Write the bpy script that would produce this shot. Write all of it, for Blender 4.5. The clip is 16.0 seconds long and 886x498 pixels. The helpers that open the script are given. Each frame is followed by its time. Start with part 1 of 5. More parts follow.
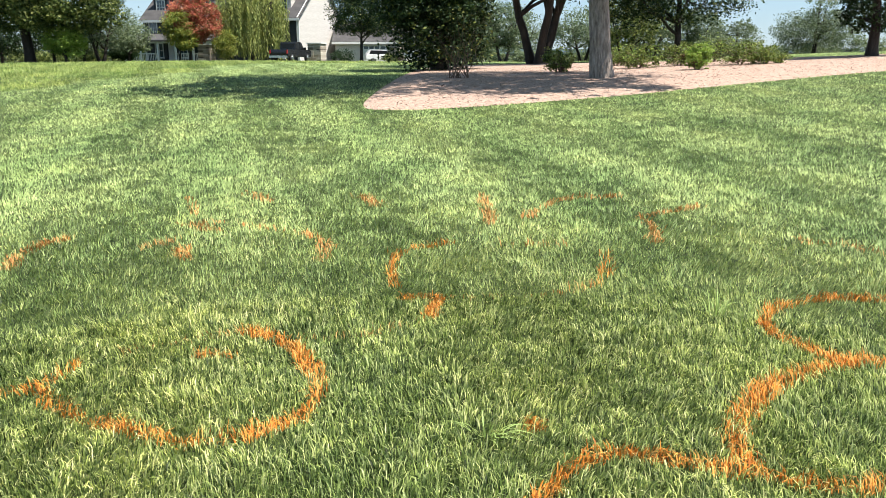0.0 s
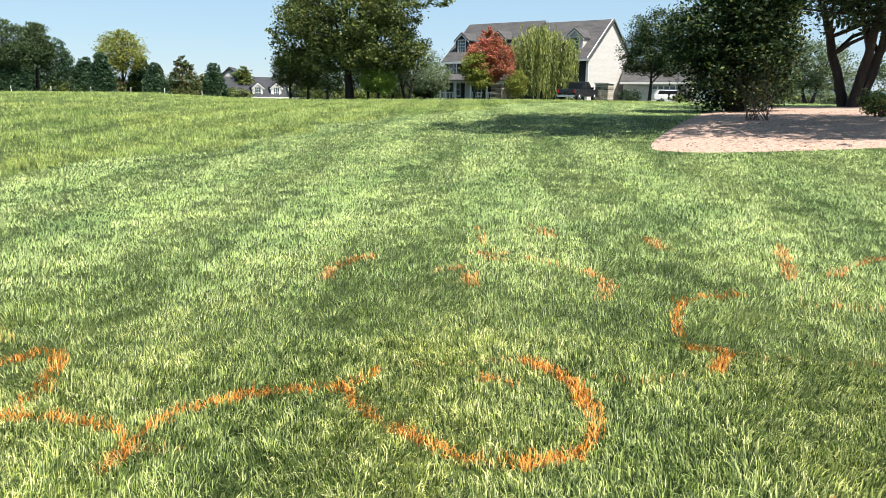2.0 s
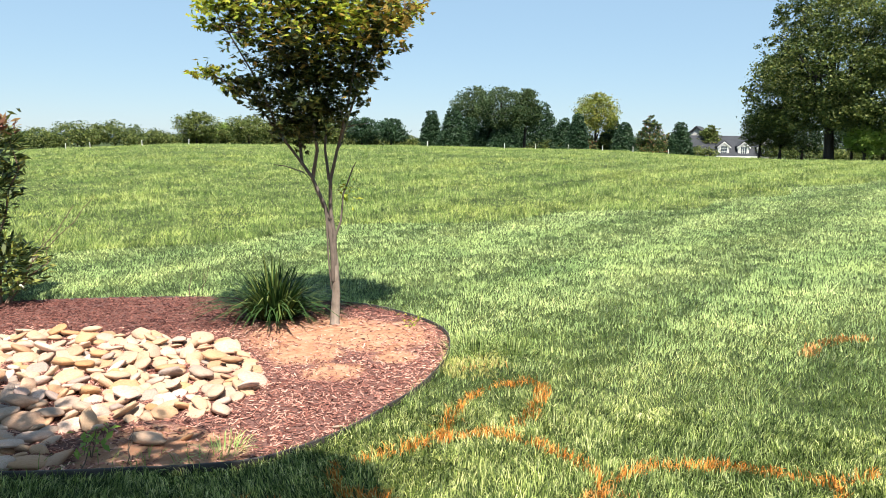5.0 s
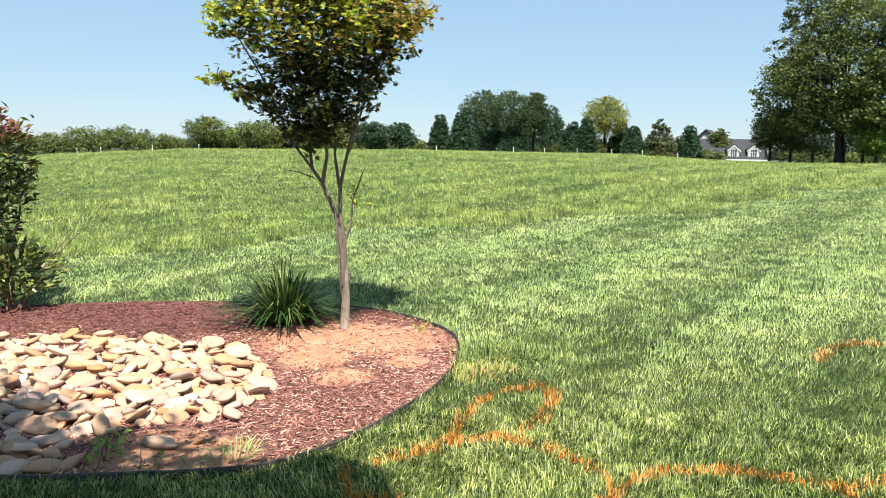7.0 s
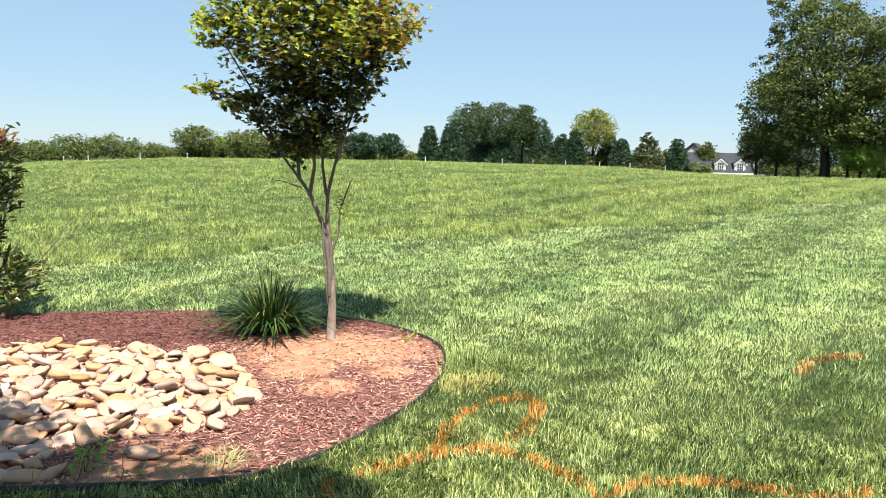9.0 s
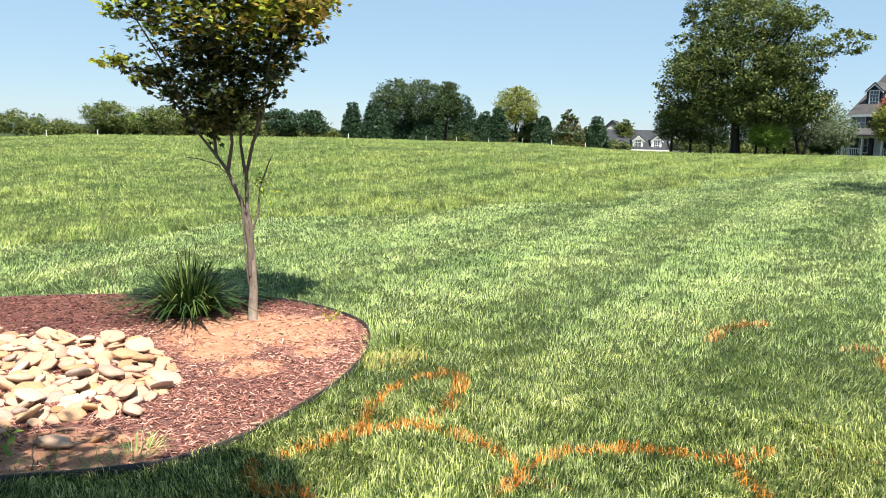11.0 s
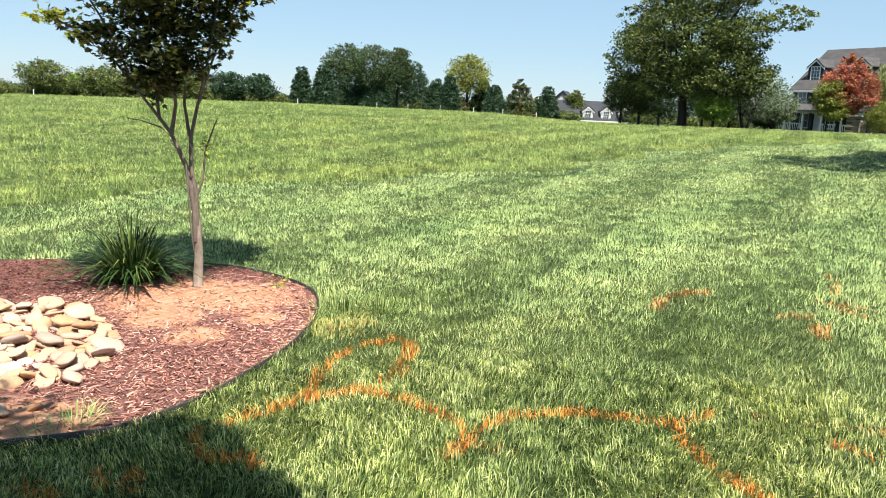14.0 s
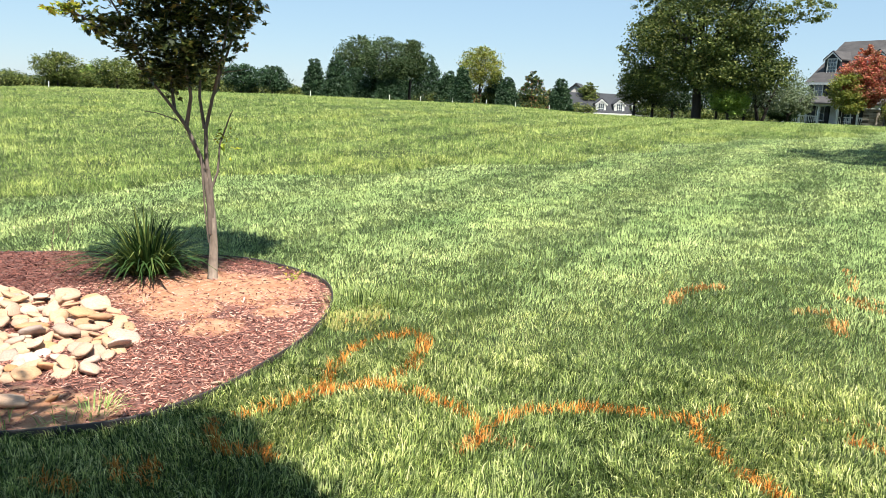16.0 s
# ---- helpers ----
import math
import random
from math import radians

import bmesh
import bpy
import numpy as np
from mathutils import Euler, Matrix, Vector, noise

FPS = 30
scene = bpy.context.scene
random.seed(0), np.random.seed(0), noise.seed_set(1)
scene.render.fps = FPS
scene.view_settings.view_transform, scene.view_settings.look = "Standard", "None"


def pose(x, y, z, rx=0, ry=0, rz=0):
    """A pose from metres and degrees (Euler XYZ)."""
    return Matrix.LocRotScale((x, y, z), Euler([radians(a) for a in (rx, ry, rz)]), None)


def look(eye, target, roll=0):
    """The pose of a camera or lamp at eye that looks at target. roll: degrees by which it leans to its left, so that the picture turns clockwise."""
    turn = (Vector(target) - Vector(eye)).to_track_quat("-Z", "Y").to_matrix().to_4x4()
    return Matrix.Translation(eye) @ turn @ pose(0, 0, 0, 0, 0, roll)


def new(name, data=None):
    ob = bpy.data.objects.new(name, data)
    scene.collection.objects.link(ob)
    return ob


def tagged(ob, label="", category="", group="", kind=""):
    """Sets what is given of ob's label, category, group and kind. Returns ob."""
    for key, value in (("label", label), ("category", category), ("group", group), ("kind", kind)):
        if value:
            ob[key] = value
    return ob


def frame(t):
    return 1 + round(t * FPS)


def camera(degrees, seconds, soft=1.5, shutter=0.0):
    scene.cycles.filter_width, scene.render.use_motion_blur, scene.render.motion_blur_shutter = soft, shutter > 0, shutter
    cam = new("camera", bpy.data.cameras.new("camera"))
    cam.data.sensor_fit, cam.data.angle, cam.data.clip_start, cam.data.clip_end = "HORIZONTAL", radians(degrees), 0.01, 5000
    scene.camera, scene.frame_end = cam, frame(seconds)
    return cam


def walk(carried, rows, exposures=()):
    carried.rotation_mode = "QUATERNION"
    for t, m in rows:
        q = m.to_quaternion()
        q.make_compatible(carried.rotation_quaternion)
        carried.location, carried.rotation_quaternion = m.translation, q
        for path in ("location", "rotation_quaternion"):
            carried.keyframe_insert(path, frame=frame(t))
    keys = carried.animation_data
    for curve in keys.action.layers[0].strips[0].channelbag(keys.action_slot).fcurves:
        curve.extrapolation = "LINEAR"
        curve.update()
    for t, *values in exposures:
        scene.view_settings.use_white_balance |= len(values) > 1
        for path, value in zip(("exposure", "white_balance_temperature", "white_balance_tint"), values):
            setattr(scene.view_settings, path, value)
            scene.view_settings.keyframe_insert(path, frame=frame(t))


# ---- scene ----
cam = camera(61.0, 16.0, 0.6)
METRES, EYE, TILT, LEAN, TURN = 0.53, 1.55, -14.5, 0.0, 0.0
ROWS = [
    (0.0, 0.0, 0.0, 0.0, 0.0, 0.0, 0.0),
    (0.5, 0.0106, -0.0088, 0.0089, 0.97, 0.38, -0.35),
    (1.0, 0.0186, 0.0063, 0.0111, 3.13, 0.9, -0.98),
    (1.5, -0.0506, -0.0071, 0.022, 9.27, 1.61, -2.73),
    (2.0, -0.1818, -0.0877, -0.0063, 20.26, 1.85, -5.61),
    (2.5, -0.3253, -0.1703, -0.0231, 31.98, 1.62, -8.21),
    (3.0, -0.4172, -0.2709, -0.0313, 41.72, 1.26, -10.23),
    (3.5, -0.4471, -0.3365, -0.0479, 47.98, 1.03, -11.55),
    (4.0, -0.4593, -0.3562, -0.0564, 51.33, 0.87, -12.29),
    (4.5, -0.481, -0.3552, -0.0504, 52.9, 0.77, -12.64),
    (5.0, -0.4899, -0.3509, -0.0481, 53.71, 0.64, -12.82),
    (7.5, -0.4656, -0.3784, -0.0394, 54.52, 0.88, -12.86),
    (8.0, -0.4529, -0.3728, -0.0431, 54.58, 1.11, -13.01),
    (10.5, -0.4325, -0.3545, -0.0213, 49.36, 2.28, -12.72),
    (11.0, -0.4251, -0.3377, -0.0301, 47.7, 1.38, -12.21),
    (11.5, -0.4464, -0.3149, -0.0353, 46.51, 0.57, -12.02),
    (12.0, -0.4696, -0.2896, -0.0368, 45.58, 0.14, -12.16),
    (12.5, -0.4729, -0.2871, -0.0328, 44.87, 0.04, -12.39),
    (13.0, -0.4504, -0.2962, -0.0373, 44.33, 0.02, -12.53),
    (13.5, -0.4375, -0.3095, -0.0489, 43.99, -0.01, -12.61),
    (14.0, -0.44, -0.3084, -0.049, 43.82, -0.17, -12.64),
    (14.5, -0.4495, -0.3042, -0.0505, 43.84, -0.44, -12.7),
    (15.0, -0.4621, -0.3048, -0.0586, 44.06, -0.71, -12.78),
    (15.5, -0.4706, -0.3172, -0.0522, 44.38, -0.88, -12.83),
    (16.0, -0.4773, -0.3222, -0.046, 44.74, -0.94, -12.86),
]
walk(cam, [(t, pose(0, 0, EYE, TILT, LEAN, TURN) @ pose(METRES * x, METRES * y, METRES * z, 90 + pitch, roll, yaw)) for t, x, y, z, yaw, pitch, roll in ROWS], [(0.0, 1.25), (16.0, 1.25)])

# light: late-morning sun behind and to the right of the first view, clear pale sky
world = bpy.data.worlds.new("sky")
scene.world = world
world.use_nodes = True
sky = world.node_tree.nodes.new("ShaderNodeTexSky")
sky.sky_type, sky.sun_disc = "NISHITA", False
SUN_AZ, SUN_EL = 115.0, 62.0
sky.sun_elevation, sky.sun_rotation = radians(SUN_EL), radians(SUN_AZ)
sky.air_density, sky.dust_density, sky.ozone_density = 1.0, 0.1, 2.5
world.node_tree.nodes["Background"].inputs[1].default_value = 0.055
tint = world.node_tree.nodes.new("ShaderNodeMix")
tint.data_type = "RGBA"
tint.inputs[0].default_value, tint.inputs[7].default_value = 0.6, (3.6, 5.5, 7.3, 1)  # thin even summer haze
world.node_tree.links.new(sky.outputs[0], tint.inputs[6])
world.node_tree.links.new(tint.outputs[2], world.node_tree.nodes["Background"].inputs[0])
sun_data = bpy.data.lights.new("sun", "SUN")
sun_data.energy, sun_data.angle, sun_data.color = 5.0, radians(0.55), (1.0, 0.95, 0.86)
sun = new("sun", sun_data)
sun.matrix_world = look((60 * math.sin(radians(SUN_AZ)) * math.cos(radians(SUN_EL)), 60 * math.cos(radians(SUN_AZ)) * math.cos(radians(SUN_EL)), 60 * math.sin(radians(SUN_EL))), (0, 0, 0))

# ---------------------------------------------------------------- materials
def nodes_of(name):
    m = bpy.data.materials.new(name)
    m.use_nodes = True
    nt = m.node_tree
    return m, nt, nt.nodes["Principled BSDF"]


def ramp_node(nt, fac, colors, spread=(0.0, 1.0)):
    r = nt.nodes.new("ShaderNodeValToRGB")
    n = len(colors)
    while len(r.color_ramp.elements) < n:
        r.color_ramp.elements.new(0.5)
    for i, c in enumerate(colors):
        e = r.color_ramp.elements[i]
        e.position = spread[0] + (spread[1] - spread[0]) * i / max(1, n - 1)
        e.color = (*c, 1)
    nt.links.new(fac, r.inputs[0])
    return r.outputs[0]


def noise_node(nt, scale, detail=4.0, rough=0.55, stretch=None):
    t = nt.nodes.new("ShaderNodeTexCoord")
    m = nt.nodes.new("ShaderNodeMapping")
    nt.links.new(t.outputs["Object"], m.inputs[0])
    if stretch:
        m.inputs["Scale"].default_value = stretch
    n = nt.nodes.new("ShaderNodeTexNoise")
    n.inputs["Scale"].default_value, n.inputs["Detail"].default_value, n.inputs["Roughness"].default_value = scale, detail, rough
    nt.links.new(m.outputs[0], n.inputs["Vector"])
    return n.outputs["Fac"]


def mix_color(nt, a, b, fac, mode="MIX"):
    n = nt.nodes.new("ShaderNodeMix")
    n.data_type, n.blend_type = "RGBA", mode
    if isinstance(fac, (int, float)):
        n.inputs[0].default_value = fac
    else:
        nt.links.new(fac, n.inputs[0])
    for s, v in ((n.inputs[6], a), (n.inputs[7], b)):
        if isinstance(v, tuple):
            s.default_value = (*v, 1)
        else:
            nt.links.new(v, s)
    return n.outputs[2]


def lanes(nt, color):
    """Faint mower lanes that run away from the bed, lighter and darker by turns."""
    t = nt.nodes.new("ShaderNodeTexCoord")
    m = nt.nodes.new("ShaderNodeMapping")
    m.inputs["Rotation"].default_value = (0, 0, radians(-6))
    nt.links.new(t.outputs["Object"], m.inputs[0])
    w = nt.nodes.new("ShaderNodeTexWave")
    w.bands_direction = "X"
    w.inputs["Scale"].default_value, w.inputs["Distortion"].default_value = 0.15, 1.6
    w.inputs["Detail"].default_value, w.inputs["Detail Scale"].default_value = 2.0, 1.5
    nt.links.new(m.outputs[0], w.inputs["Vector"])
    return mix_color(nt, color, ramp_node(nt, w.outputs["Fac"], [(0.84, 0.88, 0.84), (1.14, 1.1, 1.12)]), 1.0, "MULTIPLY")


def bump(nt, bsdf, fac, strength, distance=0.01):
    b = nt.nodes.new("ShaderNodeBump")
    b.inputs["Strength"].default_value, b.inputs["Distance"].default_value = strength, distance
    nt.links.new(fac, b.inputs["Height"])
    nt.links.new(b.outputs[0], bsdf.inputs["Normal"])


def surface(name, colors, scale=4.0, fine=40.0, rough=0.8, metal=0.0, relief=0.3, depth=0.01, stretch=None):
    """A matt to glossy surface with broad stains and a fine grain."""
    m, nt, p = nodes_of(name)
    broad = noise_node(nt, scale, 5, 0.6, stretch)
    grain = noise_node(nt, fine, 3, 0.6, stretch)
    c = ramp_node(nt, broad, colors, (0.3, 0.7))
    g = ramp_node(nt, grain, [(0.72, 0.72, 0.72), (1.15, 1.15, 1.15)], (0.3, 0.7))
    nt.links.new(mix_color(nt, c, g, 0.8, "MULTIPLY"), p.inputs["Base Color"])
    p.inputs["Roughness"].default_value, p.inputs["Metallic"].default_value = rough, metal
    if relief:
        bump(nt, p, grain, relief, depth)
    return m


def leafy(name, colors, broad=None, broad_scale=0.5, rough=0.5, thin=0.35, gloss=0.3, clump=None, mown=False, soft=0.0):
    """Leaves and blades: each island takes its own shade, patches drift over the plant, light comes through."""
    m, nt, p = nodes_of(name)
    geo = nt.nodes.new("ShaderNodeNewGeometry")
    c = ramp_node(nt, geo.outputs["Random Per Island"], colors)
    if broad:
        c = mix_color(nt, c, ramp_node(nt, noise_node(nt, broad_scale, 4, 0.6), broad, (0.32, 0.68)), 1.0, "MULTIPLY")
    if clump:
        c = mix_color(nt, c, ramp_node(nt, noise_node(nt, clump[0], 3, 0.7), [clump[1], clump[2]], (0.36, 0.64)), 1.0, "MULTIPLY")
    if mown:
        c = lanes(nt, c)
    nt.links.new(c, p.inputs["Base Color"])
    p.inputs["Roughness"].default_value = rough
    p.inputs["Specular IOR Level"].default_value = gloss
    tr = nt.nodes.new("ShaderNodeBsdfTranslucent")
    nt.links.new(c, tr.inputs[0])
    if soft:
        # shading normals lifted towards up, which brightens far lawn and meadow blades
        lift = nt.nodes.new("ShaderNodeVectorMath")
        lift.operation, lift.inputs[1].default_value = "ADD", (0, 0, soft)
        even = nt.nodes.new("ShaderNodeVectorMath")
        even.operation = "NORMALIZE"
        nt.links.new(geo.outputs["Normal"], lift.inputs[0])
        nt.links.new(lift.outputs[0], even.inputs[0])
        nt.links.new(even.outputs[0], p.inputs["Normal"])
    mx = nt.nodes.new("ShaderNodeMixShader")
    mx.inputs[0].default_value = thin
    nt.links.new(p.outputs[0], mx.inputs[1])
    nt.links.new(tr.outputs[0], mx.inputs[2])
    nt.links.new(mx.outputs[0], nt.nodes["Material Output"].inputs[0])
    return m


def pieces(name, colors, fine=25.0, rough=0.7, relief=0.25):
    """Pieces that each take their own shade from Object Info's Random."""
    m, nt, p = nodes_of(name)
    oi = nt.nodes.new("ShaderNodeObjectInfo")
    c = ramp_node(nt, oi.outputs["Random"], colors)
    grain = noise_node(nt, fine, 4, 0.65)
    stain = noise_node(nt, 6.0, 4, 0.6, (1, 1, 2.5))
    c = mix_color(nt, c, ramp_node(nt, grain, [(0.8, 0.78, 0.75), (1.1, 1.1, 1.1)], (0.3, 0.7)), 0.8, "MULTIPLY")
    c = mix_color(nt, c, ramp_node(nt, stain, [(0.78, 0.66, 0.5), (1.05, 1.03, 1.0)], (0.35, 0.6)), 0.6, "MULTIPLY")
    nt.links.new(c, p.inputs["Base Color"])
    p.inputs["Roughness"].default_value = rough
    bump(nt, p, grain, relief, 0.004)
    return m


def glassy(name, tint=(0.05, 0.07, 0.09)):
    m, nt, p = nodes_of(name)
    p.inputs["Base Color"].default_value = (*tint, 1)
    p.inputs["Roughness"].default_value, p.inputs["Specular IOR Level"].default_value = 0.08, 0.8
    return m


LAWN = leafy("lawn blades", [(0.019, 0.034, 0.008), (0.079, 0.125, 0.032), (0.236, 0.305, 0.088), (0.452, 0.515, 0.185), (0.735, 0.740, 0.400)], [(0.66, 0.74, 0.68), (1.0, 1.0, 1.0), (1.28, 1.22, 1.14)], 0.9, 0.5, 0.36, 0.25, (11.0, (0.40, 0.47, 0.41), (1.4, 1.35, 1.26)), True)
# lighter, lower-contrast copy of LAWN: distant brightness is put into the blade colour
LAWN_FAR = leafy("lawn blades, brighter far copy", [(0.185, 0.26, 0.094), (0.273, 0.365, 0.139), (0.36, 0.455, 0.181), (0.458, 0.54, 0.243)], [(0.68, 0.76, 0.70), (1.0, 1.0, 1.0), (1.22, 1.17, 1.1)], 0.9, 0.5, 0.25, 0.25, (5.0, (0.62, 0.68, 0.62), (1.24, 1.22, 1.18)), True, 1.2)
FIELD = leafy("field grass", [(0.095, 0.15, 0.035), (0.205, 0.285, 0.072), (0.32, 0.395, 0.12), (0.43, 0.465, 0.20)], [(0.62, 0.72, 0.6), (1.0, 1.0, 1.0), (1.22, 1.12, 0.98)], 0.35, 0.55, 0.3, 0.2, (3.0, (0.45, 0.54, 0.45), (1.28, 1.24, 1.15)), False, 0.9)
PAINT = leafy("sprayed orange paint on grass", [(0.30, 0.10, 0.018), (0.60, 0.205, 0.03), (0.72, 0.29, 0.05), (0.62, 0.36, 0.11)], None, 1, 0.6, 0.15, 0.2)
FADED = leafy("faded ochre paint on grass", [(0.34, 0.15, 0.045), (0.56, 0.24, 0.07), (0.62, 0.33, 0.12), (0.42, 0.38, 0.14)], None, 1, 0.6, 0.2, 0.25)
YELLOWBLADE = leafy("yellowed grass blades", [(0.36, 0.40, 0.10), (0.52, 0.50, 0.17), (0.58, 0.50, 0.20), (0.24, 0.34, 0.08)], None, 1, 0.5, 0.35, 0.3)
PALEBLADE = leafy("pale coarse blades", [(0.28, 0.40, 0.10), (0.40, 0.50, 0.18)], None, 1, 0.45, 0.35, 0.4)
LILY = leafy("dark strap leaves", [(0.012, 0.026, 0.007), (0.022, 0.048, 0.012), (0.04, 0.08, 0.02), (0.19, 0.23, 0.06)], None, 1, 0.5, 0.2, 0.12)
OAK = leafy("oak leaves", [(0.039, 0.059, 0.016), (0.086, 0.121, 0.032), (0.161, 0.196, 0.053), (0.265, 0.274, 0.095)], [(0.66, 0.74, 0.7), (1.2, 1.12, 1.0)], 0.25, 0.5, 0.3, 0.2)
WOODLEAF = leafy("dark woodland leaves", [(0.022, 0.042, 0.018), (0.042, 0.075, 0.03), (0.075, 0.11, 0.045), (0.12, 0.15, 0.065)], [(0.7, 0.78, 0.75), (1.2, 1.12, 1.0)], 0.3, 0.55, 0.25, 0.15)
CONIFER = leafy("deep green foliage", [(0.02, 0.045, 0.025), (0.035, 0.075, 0.035), (0.06, 0.11, 0.05)], [(0.75, 0.8, 0.8), (1.2, 1.15, 1.0)], 0.4, 0.5, 0.2, 0.3)
DARKLEAF = leafy("dark evergreen leaves", [(0.012, 0.026, 0.011), (0.022, 0.046, 0.017), (0.045, 0.08, 0.028)], [(0.7, 0.75, 0.75), (1.2, 1.15, 1.0)], 0.5, 0.55, 0.2, 0.22)
# grey-green leaf colour; on background trees it also paints in distance haze
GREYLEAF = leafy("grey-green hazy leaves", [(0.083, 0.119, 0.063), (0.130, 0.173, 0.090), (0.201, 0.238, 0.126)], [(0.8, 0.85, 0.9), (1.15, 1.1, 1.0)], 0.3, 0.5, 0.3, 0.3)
YELLOWLEAF = leafy("yellowing leaves", [(0.12, 0.17, 0.04), (0.22, 0.25, 0.05), (0.32, 0.27, 0.05)], [(0.8, 0.9, 0.8), (1.1, 1.05, 1.0)], 0.4, 0.5, 0.3, 0.3)
LIMELEAF = leafy("sunlit lime leaves", [(0.14, 0.24, 0.04), (0.24, 0.36, 0.06), (0.34, 0.42, 0.10)], None, 0.4, 0.5, 0.35, 0.3)
REDLEAF = leafy("red maple leaves", [(0.244, 0.054, 0.042), (0.439, 0.102, 0.078), (0.610, 0.204, 0.138), (0.268, 0.216, 0.072), (0.561, 0.120, 0.120)], [(0.6, 0.85, 0.7), (1.2, 1.0, 1.0)], 0.6, 0.5, 0.35, 0.3)
WILLOW = leafy("willow leaves", [(0.17, 0.21, 0.06), (0.28, 0.32, 0.10), (0.40, 0.42, 0.16)], [(0.6, 0.68, 0.65), (1.2, 1.12, 1.0)], 0.8, 0.5, 0.35, 0.3)
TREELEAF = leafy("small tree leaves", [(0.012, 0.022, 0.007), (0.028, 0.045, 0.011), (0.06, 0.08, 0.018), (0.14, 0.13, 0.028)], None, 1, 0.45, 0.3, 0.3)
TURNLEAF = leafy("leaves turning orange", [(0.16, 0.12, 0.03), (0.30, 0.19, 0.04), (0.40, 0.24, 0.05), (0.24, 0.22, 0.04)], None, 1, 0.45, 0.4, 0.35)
TIPLEAF = leafy("bright yellow leaves", [(0.17, 0.26, 0.03), (0.32, 0.41, 0.05), (0.48, 0.49, 0.06), (0.38, 0.30, 0.05)], None, 1, 0.45, 0.45, 0.35)
LAUREL = leafy("laurel leaves", [(0.014, 0.028, 0.008), (0.03, 0.055, 0.014), (0.10, 0.125, 0.03), (0.30, 0.30, 0.06)], None, 1, 0.35, 0.25, 0.5)
REDTIP = leafy("reddish leaf tips", [(0.20, 0.06, 0.05), (0.24, 0.12, 0.07), (0.28, 0.20, 0.06)], None, 1, 0.4, 0.3, 0.4)
CHIPS = leafy("mulch chips", [(0.076, 0.029, 0.025), (0.221, 0.100, 0.078), (0.396, 0.215, 0.172), (0.606, 0.409, 0.344)], [(0.742, 0.643, 0.634), (1.15, 1.1, 1.05)], 0.55, 0.75, 0.0, 0.2, (14.0, (0.700, 0.614, 0.605), (1.2, 1.15, 1.1)))
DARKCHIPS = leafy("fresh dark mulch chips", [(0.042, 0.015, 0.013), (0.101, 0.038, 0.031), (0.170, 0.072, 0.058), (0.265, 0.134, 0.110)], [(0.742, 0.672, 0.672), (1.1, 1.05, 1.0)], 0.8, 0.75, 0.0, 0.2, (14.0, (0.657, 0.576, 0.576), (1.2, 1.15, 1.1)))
PINKCHIPS = leafy("pale pine bark chips", [(0.11, 0.07, 0.055), (0.24, 0.16, 0.125), (0.36, 0.26, 0.21), (0.48, 0.37, 0.31)], None, 1, 0.85, 0.0, 0.2)
BARK = surface("grey furrowed bark", [(0.13, 0.105, 0.09), (0.30, 0.255, 0.225), (0.46, 0.41, 0.37)], 6.0, 13.0, 0.9, 0, 1.0, 0.06, (2.2, 2.2, 0.45))
DARKBARK = surface("dark bark", [(0.018, 0.014, 0.012), (0.05, 0.04, 0.033)], 3.0, 20.0, 0.9, 0, 0.8, 0.03, (1, 1, 0.25))
PALEBARK = surface("smooth pale bark", [(0.13, 0.10, 0.075), (0.25, 0.20, 0.16), (0.33, 0.275, 0.22)], 9.0, 60.0, 0.75, 0, 0.4, 0.004, (1, 1, 0.4))
STEMBARK = surface("dark grey-brown stem bark", [(0.075, 0.058, 0.047), (0.18, 0.14, 0.11)], 9.0, 60.0, 0.8, 0, 0.4, 0.004, (1, 1, 0.4))
TWIG = surface("brown twigs", [(0.10, 0.06, 0.04), (0.20, 0.13, 0.09)], 9.0, 60.0, 0.8, 0, 0.3, 0.003)
STONE = pieces("river stone", [(0.457, 0.293, 0.176), (0.493, 0.357, 0.273), (0.420, 0.220, 0.097), (0.512, 0.388, 0.329), (0.365, 0.205, 0.112), (0.484, 0.327, 0.209), (0.310, 0.239, 0.213), (0.503, 0.350, 0.232), (0.393, 0.285, 0.240), (0.548, 0.426, 0.374), (0.475, 0.274, 0.134), (0.457, 0.319, 0.277)], 22, 0.7, 0.5)
LEDGE = pieces("stacked ledge stone", [(0.06, 0.05, 0.045), (0.52, 0.48, 0.43), (0.46, 0.42, 0.37), (0.10, 0.08, 0.07), (0.56, 0.53, 0.48), (0.30, 0.26, 0.22), (0.60, 0.56, 0.52)], 12, 0.85)
EDGING = surface("black plastic edging", [(0.02, 0.018, 0.018), (0.06, 0.045, 0.04)], 6, 50, 0.55, 0, 0.15, 0.002)
SIDING = surface("dark blue siding", [(0.012, 0.014, 0.019), (0.022, 0.025, 0.032)], 0.6, 9, 0.7, 0, 0.2, 0.01, (0.2, 0.2, 6))
WHITE_SIDING = surface("warm white siding", [(0.47, 0.44, 0.415), (0.53, 0.50, 0.475)], 0.4, 7, 0.7, 0, 0.25, 0.01, (0.2, 0.2, 6))
TRIM = surface("white painted trim", [(0.60, 0.60, 0.58), (0.68, 0.68, 0.66)], 1.5, 20, 0.55, 0, 0.05, 0.002)
SHINGLE = surface("grey asphalt shingles", [(0.034, 0.032, 0.033), (0.055, 0.051, 0.052), (0.075, 0.07, 0.068)], 0.8, 8, 0.9, 0, 0.5, 0.02, (1, 1, 3))
